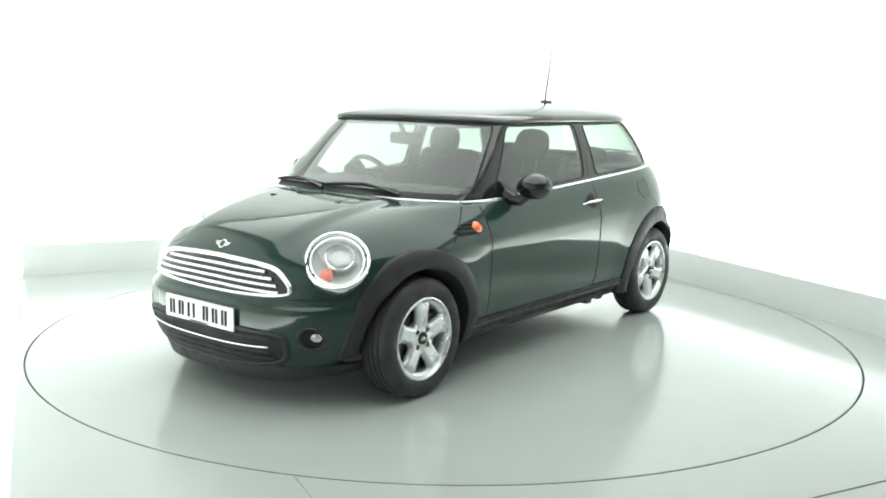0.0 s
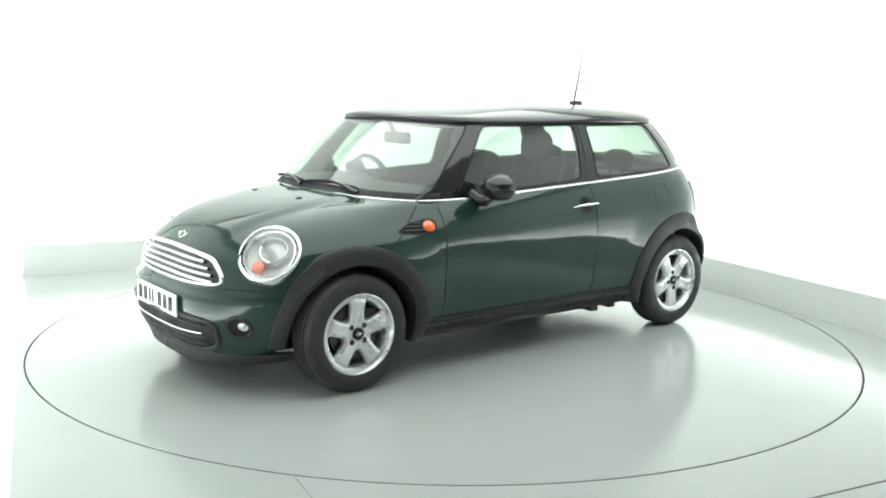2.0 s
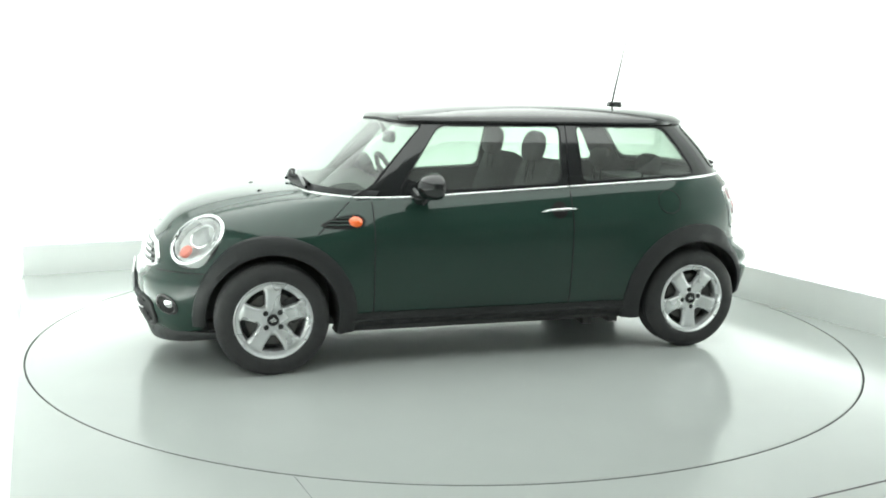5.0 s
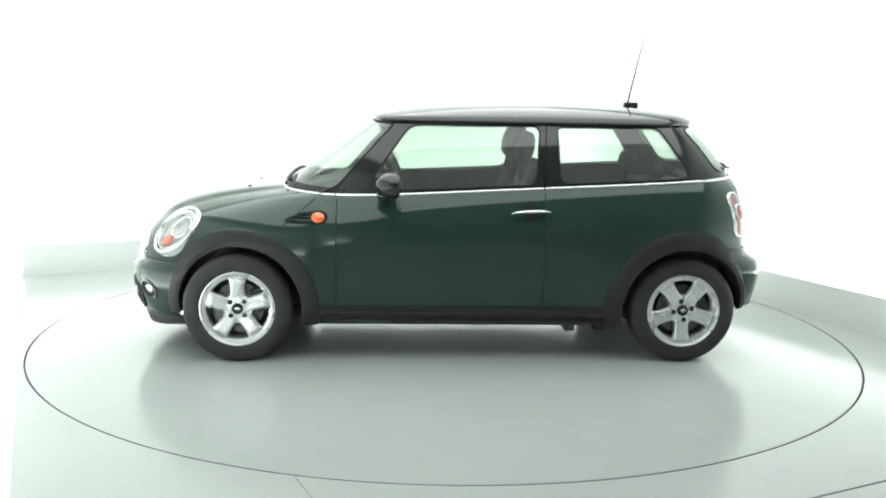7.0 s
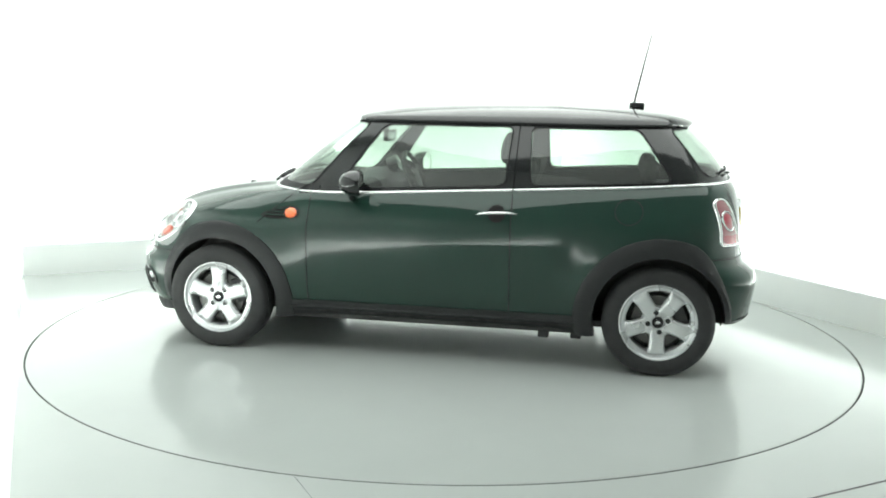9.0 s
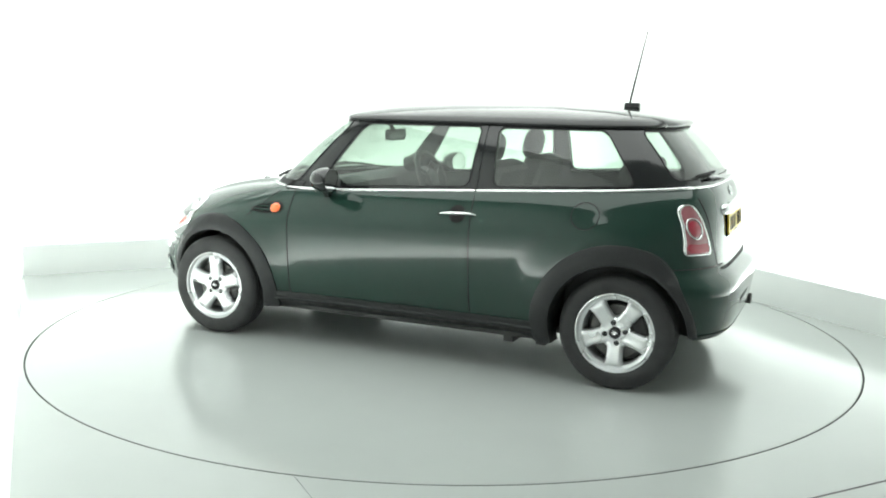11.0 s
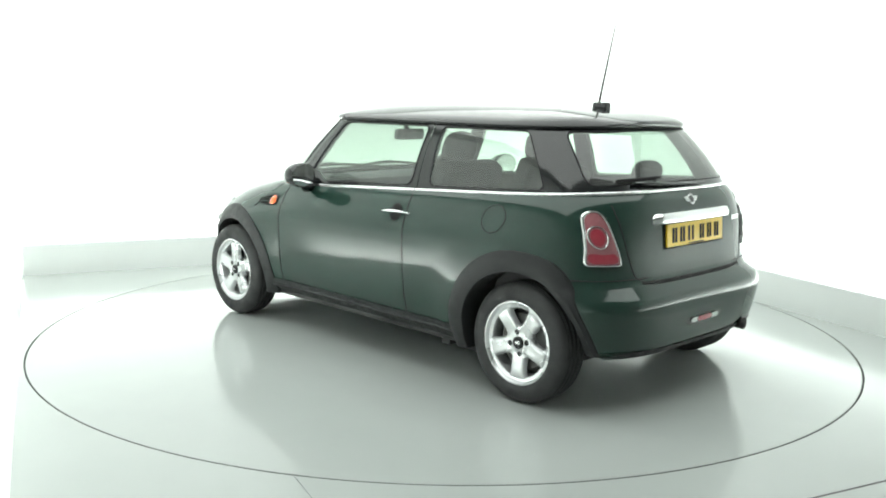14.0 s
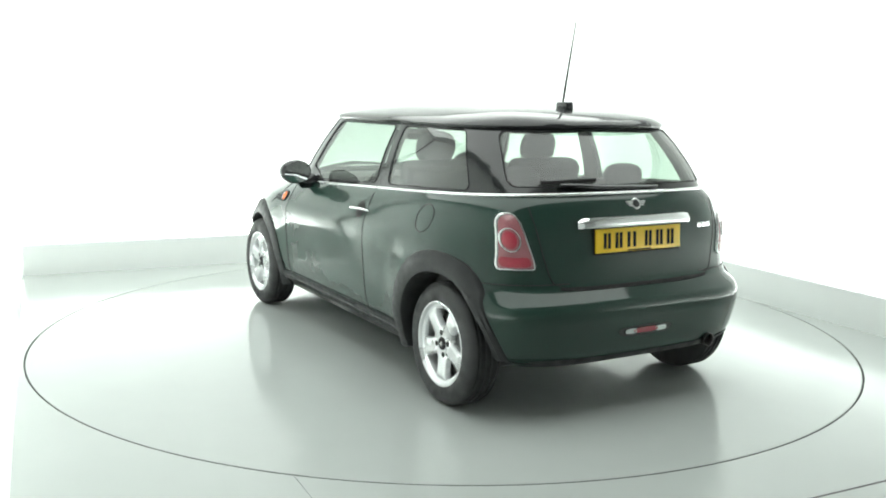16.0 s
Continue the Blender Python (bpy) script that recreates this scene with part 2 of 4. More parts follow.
WIDE = curve((0.13, 0.735), (0.20, 0.768), (0.30, 0.797), (0.36, 0.815), (0.42, 0.825), (0.48, 0.8310), (0.54, 0.8360), (0.60, 0.8400), (0.66, 0.8422), (0.70, 0.8415), (0.74, 0.833), (0.79, 0.811), (0.85, 0.78), (0.898, 0.744), (0.925, 0.722))
NFRONT = curve((0.13, 3.3), (0.35, 3.6), (0.52, 3.5), (0.66, 3.2), (0.76, 2.75), (0.86, 2.4), (0.925, 2.9))
NREAR = curve((0.13, 4.8), (0.50, 5.6), (0.60, 4.5), (0.80, 4.1), (0.925, 3.8))
XMF, XMR = 0.5, -0.6
WHEEL_F, WHEEL_R, HUB_Z = 1.2345, -1.2345, 0.289


def lift(x, zl):
    """Height of a level at x: the waist rises towards the tail, and the sills sit higher than the nose."""
    z = zl - 0.0525 * min(0.0, x - 0.8) * smooth(0.5, 0.9, zl)
    if zl < 0.30:
        z = 0.30 - (0.30 - zl) * (0.55 + 0.45 * smooth(1.45, 1.75, x) - 0.22 * smooth(-1.3, -1.5, x))
    return min(z, 0.895 - 0.0525 * (x - 0.8)) if x < 0.8 else z


def level(x, z):
    zl = z
    for _ in range(12):
        zl += z - lift(x, zl)
    return min(0.925, max(0.13, zl))


def half_width(x, zl):
    w = WIDE(zl)
    if x > XMF:
        t, n = (x - XMF) / (NOSE(zl) - XMF), NFRONT(zl)
    elif x < XMR:
        t, n = (x - XMR) / (TAIL(zl) - XMR), NREAR(zl)
    else:
        return w
    return w * max(0.0, 1 - min(1.0, t) ** n) ** (1 / n)


def flare(x, z):
    """The flanks swell a little towards the wheel arches."""
    out = 0.0
    for wx in (WHEEL_F, WHEEL_R):
        away = math.copysign(1, wx) * (x - wx)
        out += 0.015 * (1 - smooth(0.40, 0.62, math.hypot(x - wx, z - HUB_Z))) * (1 - smooth(0.0, 0.30, away))
    return out


def crown(x, y, zl):
    """The raised middle of the bonnet."""
    return 0.016 * smooth(0.70, 0.80, zl) * smooth(0.90, 1.15, x) * (1 - smooth(0.30 + 0.10 * (1.8 - x), 0.40 + 0.10 * (1.8 - x), abs(y)))


def side_y(x, z):
    return half_width(x, level(x, z)) + flare(x, z)


def nose_x(y, z):
    zl, n = z, NFRONT(z)
    return XMF + (NOSE(zl) - XMF) * max(0.0, 1 - (abs(y) / WIDE(zl)) ** n) ** (1 / n)


def tail_x(y, z):
    x = -1.65
    for _ in range(8):
        zl = level(x, z)
        x = XMR + (TAIL(zl) - XMR) * max(0.0, 1 - (abs(y) / WIDE(zl)) ** NREAR(zl)) ** (1 / NREAR(zl))
    return x


def bonnet_z(x, y):
    """Height of the bonnet at x, y."""
    a, b = 0.5, 0.925
    for _ in range(30):
        m = (a + b) / 2
        a, b = (m, b) if half_width(x, m) > abs(y) and NOSE(m) > x else (a, m)
    return a + crown(x, y, a)


DOOR_F, DOOR_R, BONNET_R = 0.705, -0.437, 0.87
LEVELS = sorted([0.13 + 0.032 * k for k in range(17)] + [0.462, 0.472, 0.490, 0.498] + [0.655, 0.675, 0.695, 0.71, 0.725, 0.74, 0.755, 0.77, 0.785, 0.80, 0.815, 0.83, 0.843, 0.855, 0.866, 0.876, 0.885, 0.893, 0.90, 0.906, 0.912, 0.918, 0.925])
STATIONS = sorted({round(0.87 - 0.0334 * k, 4) for k in range(1, 54)} | {0.87, DOOR_F, DOOR_R, -0.90})


def outline(zl):
    """One half of the body at a level, from the nose's middle round the side to the tail's."""
    row = []
    xf, n = NOSE(zl), NFRONT(zl)
    c0 = ((STATIONS[-1] - XMF) / (xf - XMF)) ** (n / 2)
    f0 = math.acos(min(1.0, c0))
    for k in range(52):
        a = f0 * (k / 52)
        x = XMF + (xf - XMF) * math.cos(a) ** (2 / n)
        y = WIDE(zl) * math.sin(a) ** (2 / n)
        row.append(Vector((x, y, lift(x, zl) + crown(x, y, zl))))
    for x in reversed(STATIONS):
        row.append(Vector((x, half_width(x, zl), lift(x, zl))))
    xr, nr = TAIL(zl), NREAR(zl)
    f0 = math.acos(((STATIONS[0] - XMR) / (xr - XMR)) ** (nr / 2))
    for k in range(1, 45):
        a = f0 * (1 - k / 44)
        x = XMR + (xr - XMR) * math.cos(a) ** (2 / nr)
        row.append(Vector((x, WIDE(zl) * max(0.0, math.sin(a)) ** (2 / nr), lift(x, zl))))
    for p in row:
        if p.y > 0.3:
            p.y += flare(p.x, p.z) * smooth(0.3, 0.6, p.y)
    return row


TAILGATE = curve((0.57, 0.47), (0.64, 0.485), (0.70, 0.508), (0.80, 0.534), (0.89, 0.550), (1.05, 0.562))


def lamp_frame():
    """The headlamp's own axes: across, up and out, leaning back with the wing."""
    n = Vector((0.52, 0.53, 0.67)).normalized()
    across = Vector((0, 0, 1)).cross(n).normalized()
    return Matrix.Translation(Vector((1.600, 0.596, 0.684)) + 0.006 * n) @ Matrix((across, n.cross(across), n)).transposed().to_4x4() @ pose(0, 0, 0, 0, 0, -11)


LAMP = lamp_frame()
LAMP_INV = LAMP.inverted()


def panel_of(x, y, z, zl):
    """Which body panel a place belongs to."""
    lamp = LAMP_INV @ Vector((x, abs(y), z))
    if x > 1.2 and math.hypot(lamp.x / 1.03, lamp.y / 1.08) < 0.134 and abs(lamp.z) < 0.2:
        return None
    for wx, r in ((WHEEL_F, 0.39), (WHEEL_R, 0.40)):
        d = math.hypot(x - wx, z - HUB_Z)
        if d < r - (0.025 if wx > 0 else 0.038) * smooth(0.55, 0.95, math.copysign(1, wx) * (x - wx) / (d + 1e-6)) and abs(y) > 0.45:
            return None
    if x > 1.0 and zl < 0.525:
        return "front_bumper"
    if x < -1.25 and zl < 0.572:
        return "rear_bumper"
    if x > BONNET_R:
        return "bonnet"
    if x > DOOR_F:
        return "front_wing"
    if x > DOOR_R:
        return "door"
    if x < -1.45 and abs(y) < TAILGATE(z):
        return "tailgate"
    return "rear_wing"


def body_shell(car):
    rows = [outline(zl) for zl in LEVELS]
    cols, high = len(rows[0]), len(rows)
    normal = []
    for i in range(high):
        for j in range(cols):
            across = rows[i][min(cols - 1, j + 1)] - rows[i][max(0, j - 1)]
            up = rows[min(high - 1, i + 1)][j] - rows[max(0, i - 1)][j]
            if j in (0, cols - 1):
                across = Vector((0, 1 if j == 0 else -1, 0))
            n = across.cross(up)
            normal.append(n.normalized() if n.length > 1e-9 else Vector((0, 0, 1)))
    for sign in (1, -1):
        faces = {}
        for i in range(high - 1):
            for j in range(cols - 1):
                c = (rows[i][j] + rows[i + 1][j + 1] + rows[i + 1][j] + rows[i][j + 1]) / 4
                name = panel_of(c.x, c.y, c.z, (LEVELS[i] + LEVELS[i + 1]) / 2)
                if name:
                    q = (i * cols + j, i * cols + j + 1, (i + 1) * cols + j + 1, (i + 1) * cols + j)
                    faces.setdefault(name, []).append(q if sign > 0 else tuple(reversed(q)))
        flat = [(Vector((p.x, sign * p.y, p.z)), Vector((n.x, sign * n.y, n.z))) for p, n in zip([p for row in rows for p in row], normal)]
        for name, quads in faces.items():
            SHELL.setdefault(name, []).append((flat, quads))
    for name, halves in SHELL.items():
        whole = name in ("bonnet", "front_bumper", "rear_bumper", "tailgate")
        for v, f in ([join(*halves)] if whole else halves):
            used = sorted({i for q in f for i in q})
            at = {i: k for k, i in enumerate(used)}
            me = mesh_of(name, [v[i][0] for i in used], [tuple(at[i] for i in q) for q in f], PAINT, 180)
            me.normals_split_custom_set_from_vertices([tuple(v[i][1]) for i in used])
            ob = new(name, me)
            ob.parent = car
            label = {"door": "dark green passenger door, closed", "bonnet": "glossy dark green clamshell bonnet"}.get(name, "")
            if label:
                ob["label"] = label


SHELL = {}


# ------------------------------------------------------------ the greenhouse
def gbase(x):
    return 0.899 - 0.0525 * min(0.0, x - 0.8)


def ring_point(s, top):
    """Foot (top=0) or head (top=1) of the glasshouse at s: 0 screen's middle, 1 to 2 the side, 3 rear's middle."""
    if top:
        xf, xm, nf, xr, xq, nr, w = 0.500, 0.06, 5.5, -1.355, -0.70, 3.6, 0.612
    else:
        xf, xm, nf, xr, xq, nr, w = 1.035, 0.32, 3.4, TAIL(0.900) + 0.0005, -0.80, 3.9, 0.738
    if s < 1:
        a = s * math.pi / 2
        x, y = xm + (xf - xm) * math.cos(a) ** (2 / nf), w * math.sin(a) ** (2 / nf)
    elif s <= 2:
        x, y = xm + (xq - xm) * (s - 1), w
    else:
        a = (3 - s) * math.pi / 2
        x, y = xq + (xr - xq) * math.cos(a) ** (2 / nr), w * math.sin(a) ** (2 / nr)
        if not top:
            y = min(w, max(0.0, half_width(x, 0.900) - 0.004)) if s < 2.999 else 0.0
    if top:
        z = 1.314 + 0.012 * (1 - abs(y) / w)
    else:
        z = gbase(x) + (0.026 * max(0.0, math.cos(min(1, s) * math.pi / 2)) if s < 1 else 0)
    return Vector((x, y, z))


def glass_point(s, v, out=0.0):
    a, b = ring_point(s, 0), ring_point(s, 1)
    p = a.lerp(b, v)
    e = 0.004
    t = ring_point(min(2.9999, s + e), 0) - ring_point(max(0.0001, s - e), 0)
    n = t.cross(b - a)
    n = (n if n.dot(Vector((p.x + 0.4, p.y, 0))) > 0 else -n).normalized()
    return p + n * (out + 0.016 * 4 * v * (1 - v))


def s_of_x(x, lo, hi, top=0):
    for _ in range(40):
        m = (lo + hi) / 2
        if ring_point(m, top).x > x:
            lo = m
        else:
            hi = m
    return (lo + hi) / 2


S_A1, S_A2 = s_of_x(0.74, 0.05, 1), s_of_x(0.565, 0.05, 1)
S_B1, S_B2, S_B3 = s_of_x(-0.385, 1, 2), s_of_x(-0.437, 1, 2), s_of_x(-0.53, 1, 2)
S_C1, S_C2 = s_of_x(-1.285, 1.5, 2.99), s_of_x(-1.47, 2, 2.99)
# windows: name, from, to, foot, head, corner radius in metres
WINDOWS = (("windscreen", -S_A1, S_A1, 0.06, 0.965, 0.05), ("door_window", S_A2, S_B1, 0.05, 0.945, 0.05),
           ("quarter_window", S_B3, S_C1, 0.05, 0.935, 0.05), ("rear_window", S_C2, 6 - S_C2, 0.10, 0.93, 0.07))


def gp(s, v, out=0.0):
    """glass_point for the whole ring: negative s and s past 3 lie on the car's right."""
    if s < 0:
        p = glass_point(-s, v, out)
        return Vector((p.x, -p.y, p.z))
    if s > 3:
        p = glass_point(6 - s, v, out)
        return Vector((p.x, -p.y, p.z))
    return glass_point(s, v, out)


def rounded(s0, s1, v0, v1, rs, rv, n=8, along=28, up=12):
    """Outline of a window in (s, v) with rounded corners."""
    loop = []
    for cs, cv, a0 in ((s1 - rs, v1 - rv, 0), (s0 + rs, v1 - rv, 90), (s0 + rs, v0 + rv, 180), (s1 - rs, v0 + rv, 270)):
        for k in range(n + 1):
            a = radians(a0 + 90 * k / n)
            loop.append((cs + rs * math.cos(a), cv + rv * math.sin(a)))
        nxt = {0: ((s0 + rs, v1), along), 90: ((s0, v0 + rv), up), 180: ((s1 - rs, v0), along), 270: ((s1, v1 - rv), up)}[a0]
        (es, ev), m = nxt
        ps, pv = loop[-1]
        loop += [(ps + (es - ps) * k / m, pv + (ev - pv) * k / m) for k in range(1, m)]
    return loop


def greenhouse(car):
    """Black pillars with real window openings, the panes in them, and rubber edges."""
    def both(name, s0, s1, v0, v1, rad, sides):
        width = (gp(s0, 0.5) - gp(s1, 0.5)).length
        if name == "windscreen":
            width = 1.35
        if name == "rear_window":
            width = 1.2
        height = 0.47
        rs, rv = rad * (s1 - s0) / width, rad / height
        for sign in sides:
            m = (lambda p: p) if sign > 0 else (lambda p: Vector((p.x, -p.y, p.z)))
            loop = rounded(s0, s1, v0, v1, rs, rv)
            # pane
            cs, cv = (s0 + s1) / 2, (v0 + v1) / 2
            rings = 14
            rows = [[m(gp(cs + (s - cs) * k / rings * 1.012, cv + (v - cv) * k / rings * 1.012, -0.002)) for s, v in loop] for k in range(1, rings + 1)]
            vv, ff = grid(rows, True)
            mid = len(vv)
            vv.append(m(gp(cs, cv, -0.002)))
            ff += [(mid, k, (k + 1) % len(loop)) for k in range(len(loop))]
            pane = part_v(name, vv, ff, GLASS, car, "green-tinted glass pane", 80)
            pane.visible_shadow = False
            # rubber lip round the opening
            lip = [[m(gp(cs + (s - cs) * k, cv + (v - cv) * k, o)) for s, v in loop] for k, o in ((1.0, -0.006), (0.997, 0.003), (1.012, 0.0045), (1.02, 0.001))]
            part_v("window_seal", *grid(lip, True), SEAL, pane)

    for name, s0, s1, v0, v1, rad in WINDOWS:
        both(name, s0, s1, v0, v1, rad, (1,) if name in ("windscreen", "rear_window") else (1, -1))
    # pillars: bands of the same surface between the rounded openings
    def frame_band(name, s0, s1, v0, v1, win, sign, n=8):
        m = (lambda p: p) if sign > 0 else (lambda p: Vector((p.x, -p.y, p.z)))
        ws0, ws1, wv0, wv1, rs, rv = win
        loop = rounded(ws0, ws1, wv0, wv1, rs, rv)
        outer = []
        for s, v in loop:
            a = (s - (ws0 + ws1) / 2) / ((ws1 - ws0) / 2)
            b = (v - (wv0 + wv1) / 2) / ((wv1 - wv0) / 2)
            k = max(abs(a), abs(b))
            a, b = a / k, b / k
            outer.append((s0 + (s1 - s0) * (a + 1) / 2, v0 + (v1 - v0) * (b + 1) / 2))
        rows = [[m(gp(s + (os - s) * k / 3, v + (ov - v) * k / 3)) for (s, v), (os, ov) in zip(loop, outer)] for k in range(4)]
        rows.insert(0, [m(gp(s, v, -0.02)) for s, v in loop])
        part_v(name, *grid(rows, True), GLOSSBLACK, car, "gloss black pillar surround", 60)

    def win(i):
        name, s0, s1, v0, v1, rad = WINDOWS[i]
        width = 1.35 if i == 0 else 1.2 if i == 3 else (gp(s0, 0.5) - gp(s1, 0.5)).length
        return s0, s1, v0, v1, rad * (s1 - s0) / width, rad / 0.47
    mid_a = (S_A1 + S_A2) / 2
    split_c = S_C1 + (S_C2 - S_C1) * 0.62
    frame_band("screen_surround", -mid_a, mid_a, -0.04, 1.02, win(0), 1)
    frame_band("rear_window_surround", split_c, 6 - split_c, -0.04, 1.02, win(3), 1)
    for sign in (1, -1):
        frame_band("door_window_frame", mid_a, S_B2 - 0.003, -0.04, 1.02, win(1), sign)
        frame_band("quarter_window_frame", S_B2 + 0.003, split_c, -0.04, 1.02, win(2), sign)
    # chrome waist strip all round, in a screen piece, door pieces and rear piece
    def strip(name, s0, s1, n):
        path = [gp(s0 + (s1 - s0) * k / n, -0.022, 0.010) for k in range(n + 1)]
        part_v(name, *sweep(path, 0.0075, 8, flat=1.15), CHROME, car, "thin bright chrome waist strip", 60)
    s_d = s_of_x(0.70, 0.05, 1)
    strip("waist_strip", -s_d + 0.004, s_d - 0.004, 90)
    for a, b in ((s_d, S_B2 - 0.004), (6 - S_B2 + 0.004, 6 - s_d)):
        strip("waist_strip", a, b, 50)
    strip("waist_strip", S_B2 + 0.004, 6 - S_B2 - 0.004, 110)
    # black ledge under the strip, closing the gap to the body
    rows = [[gp(s, -0.02, 0.004) for s in [6 * k / 240 for k in range(240)]], [gp(s, -0.09, -0.03) for s in [6 * k / 240 for k in range(240)]]]
    part_v("waist_seal", *grid(rows, True), SEAL, car)


HEAD = curve((-1.40, 1.340), (-1.33, 1.362), (-1.22, 1.386), (-1.01, 1.408), (-0.66, 1.418), (-0.31, 1.416), (0.04, 1.405), (0.30, 1.384), (0.44, 1.362), (0.52, 1.342))


def roof(car):
    n = 200
    ss = [6 * k / n for k in range(n)]
    rows = []

    def edge(s, out, dz):
        p = gp(s, 1.0)
        c = Vector((p.x + 0.4, p.y, 0))
        ext = 0.028 * smooth(2.55, 3.0, s if s <= 3 else 6 - s)
        d = Vector((p.x - max(-0.9, min(0.1, p.x)), p.y, 0)).normalized()
        return Vector((p.x, p.y, p.z + dz)) + d * (out + ext)
    for out, dz in ((-0.03, -0.012), (0.010, -0.010), (0.017, -0.004), (0.021, 0.006), (0.014, 0.018)):
        rows.append([edge(s, out, dz) for s in ss])
    for k in range(1, 15):
        r = k / 14
        row = []
        for s in ss:
            e = edge(s, 0.014, 0.018)
            spine = Vector((max(-0.95, min(0.12, e.x)), 0, 0))
            p = e.lerp(spine, r)
            t = (p.x - 0.06) / 0.476 if p.x > 0.06 else (p.x + 0.70) / -0.717 if p.x < -0.70 else 0.0
            n2 = 5.5 if p.x > 0 else 3.6
            w = 0.6262 * max(1e-6, 1 - min(1.0, t) ** n2) ** (1 / n2)
            z = e.z + (max(HEAD(p.x), e.z) - e.z) * (1 - min(1.0, abs(p.y) / w) ** 4.0)
            row.append(Vector((p.x, p.y, z)))
        rows.append(row)
    v, f = grid(rows, True)
    bm = bmesh.new()
    vs = [bm.verts.new(p) for p in v]
    for q in f:
        bm.faces.new([vs[i] for i in q])
    bmesh.ops.remove_doubles(bm, verts=bm.verts[:], dist=0.0003)
    bmesh.ops.dissolve_degenerate(bm, dist=0.0002, edges=bm.edges[:])
    r = part("roof", bm, ROOFPAINT, car, "gloss black domed roof with a lip at the tail", 50)
    # headlining inside
    rows = []
    for k in range(0, 8):
        row = []
        for s in ss[::2]:
            e = gp(s, 0.985, -0.03)
            spine = Vector((max(-0.9, min(0.1, e.x)), 0, 0))
            p = e.lerp(spine, k / 7)
            row.append(Vector((p.x, p.y, e.z - 0.01 + 0.05 * (1 - (1 - k / 7) ** 2))))
        rows.append(row)
    part_v("headlining", *grid(rows, True), LINING, car, "pale grey headlining")


# ------------------------------------------------------------ wheels
def make_wheel(car, x, side, spin):
    w = new("wheel")
    w.parent = car
    w["label"] = "silver five-spoke alloy wheel with a black tyre"
    w.matrix_basis = pose(x + (0.006 if x > 0 else 0.0), side * (0.750 if x > 0 else 0.728), HUB_Z, -90 if side > 0 else 90, 0, 0)
    # local z points outwards from the car
    tyre = [(0.196, 0.078), (0.205, 0.086), (0.235, 0.0905), (0.265, 0.088), (0.284, 0.078), (0.294, 0.064)]
    for g in (0.045, 0.015, -0.015, -0.045):
        tyre += [(0.2975, g + 0.011), (0.290, g + 0.008), (0.290, g - 0.004), (0.2975, g - 0.007)] if abs(g) < 0.05 else []
    tyre += [(0.294, -0.064), (0.284, -0.078), (0.26, -0.088), (0.20, -0.082)]
    part_v("tyre", *lathe(tyre, Matrix(), 72), RUBBER, w, "black road tyre", 40)
    rim = [(0.205, 0.070), (0.209, 0.080), (0.206, 0.086), (0.199, 0.087), (0.194, 0.081), (0.189, 0.072), (0.181, 0.0705), (0.172, 0.066), (0.168, 0.055), (0.166, 0.0), (0.163, -0.05), (0.2, -0.08)]
    part_v("rim", *lathe(rim, Matrix(), 72), ALLOY, w, "silver rim", 40)
    # spokes: broad arms, each flaring into the rim
    for k in range(5):
        a = radians(spin + 72 * k)
        turn = Matrix.Rotation(a, 4, "Z")
        rows = []
        for r, hw, z in ((0.045, 0.036, 0.066), (0.066, 0.040, 0.069), (0.085, 0.0385, 0.0715), (0.11, 0.0375, 0.074), (0.135, 0.0385, 0.0765), (0.152, 0.0405, 0.0775), (0.165, 0.044, 0.0765), (0.174, 0.049, 0.073), (0.180, 0.053, 0.066)):
            prof = [(-hw - 0.004, z - 0.030), (-hw, z - 0.006), (-hw * 0.80, z + 0.001), (-hw * 0.45, z + 0.0015), (0, z - 0.0005), (hw * 0.45, z + 0.0015), (hw * 0.80, z + 0.001), (hw, z - 0.006), (hw + 0.004, z - 0.030)]
            rows.append([turn @ Vector((math.sqrt(max(0.0, r * r - min(y * y, r * r * 0.8))), y, zz)) for y, zz in prof])
        part_v("spoke", *grid(rows), ALLOY, w, "", 50)
    part_v("hub", *lathe([(0.086, 0.030), (0.084, 0.060), (0.078, 0.0675), (0.036, 0.0700), (0.034, 0.066), (0.0, 0.066)], Matrix(), 48), ALLOY, w)
    for k in range(4):
        a = radians(spin + 83 + 90 * k)
        m = Matrix.Translation((0.053 * math.cos(a), 0.053 * math.sin(a), 0.0))
        part_v("wheel_bolt", *lathe([(0.0140, 0.0625), (0.0140, 0.0706), (0.0115, 0.0710), (0.0, 0.0708)], m, 16), GLOSSBLACK, w)
    part_v("hub_cap", *lathe([(0.030, 0.060), (0.030, 0.073), (0.027, 0.0755), (0.0, 0.0765)], Matrix(), 32), SEAL, w)
    bm = bmesh.new()
    box(bm, -0.017, 0.017, -0.0028, 0.0028, 0.0755, 0.0785, 0.001)
    box(bm, -0.010, 0.010, -0.009, -0.006, 0.0752, 0.078, 0.001)
    box(bm, -0.010, 0.010, 0.006, 0.009, 0.0752, 0.078, 0.001)
    part("cap_emblem", bm, CHROME, w)
    part_v("brake_disc", *lathe([(0.06, 0.028), (0.138, 0.028), (0.140, 0.024), (0.140, 0.008), (0.0, 0.006)], Matrix(), 48), STEEL, w, "dull steel brake disc")
    bm = bmesh.new()
    box(bm, 0.085, 0.155, -0.07, 0.07, -0.01, 0.040, 0.012, Matrix.Rotation(radians(200), 4, "Z"))
    part("brake_caliper", bm, UNDER, w)
    part_v("wheel_back", *lathe([(0.19, -0.01), (0.0, -0.012)], Matrix(), 32), UNDER, w)
    return w


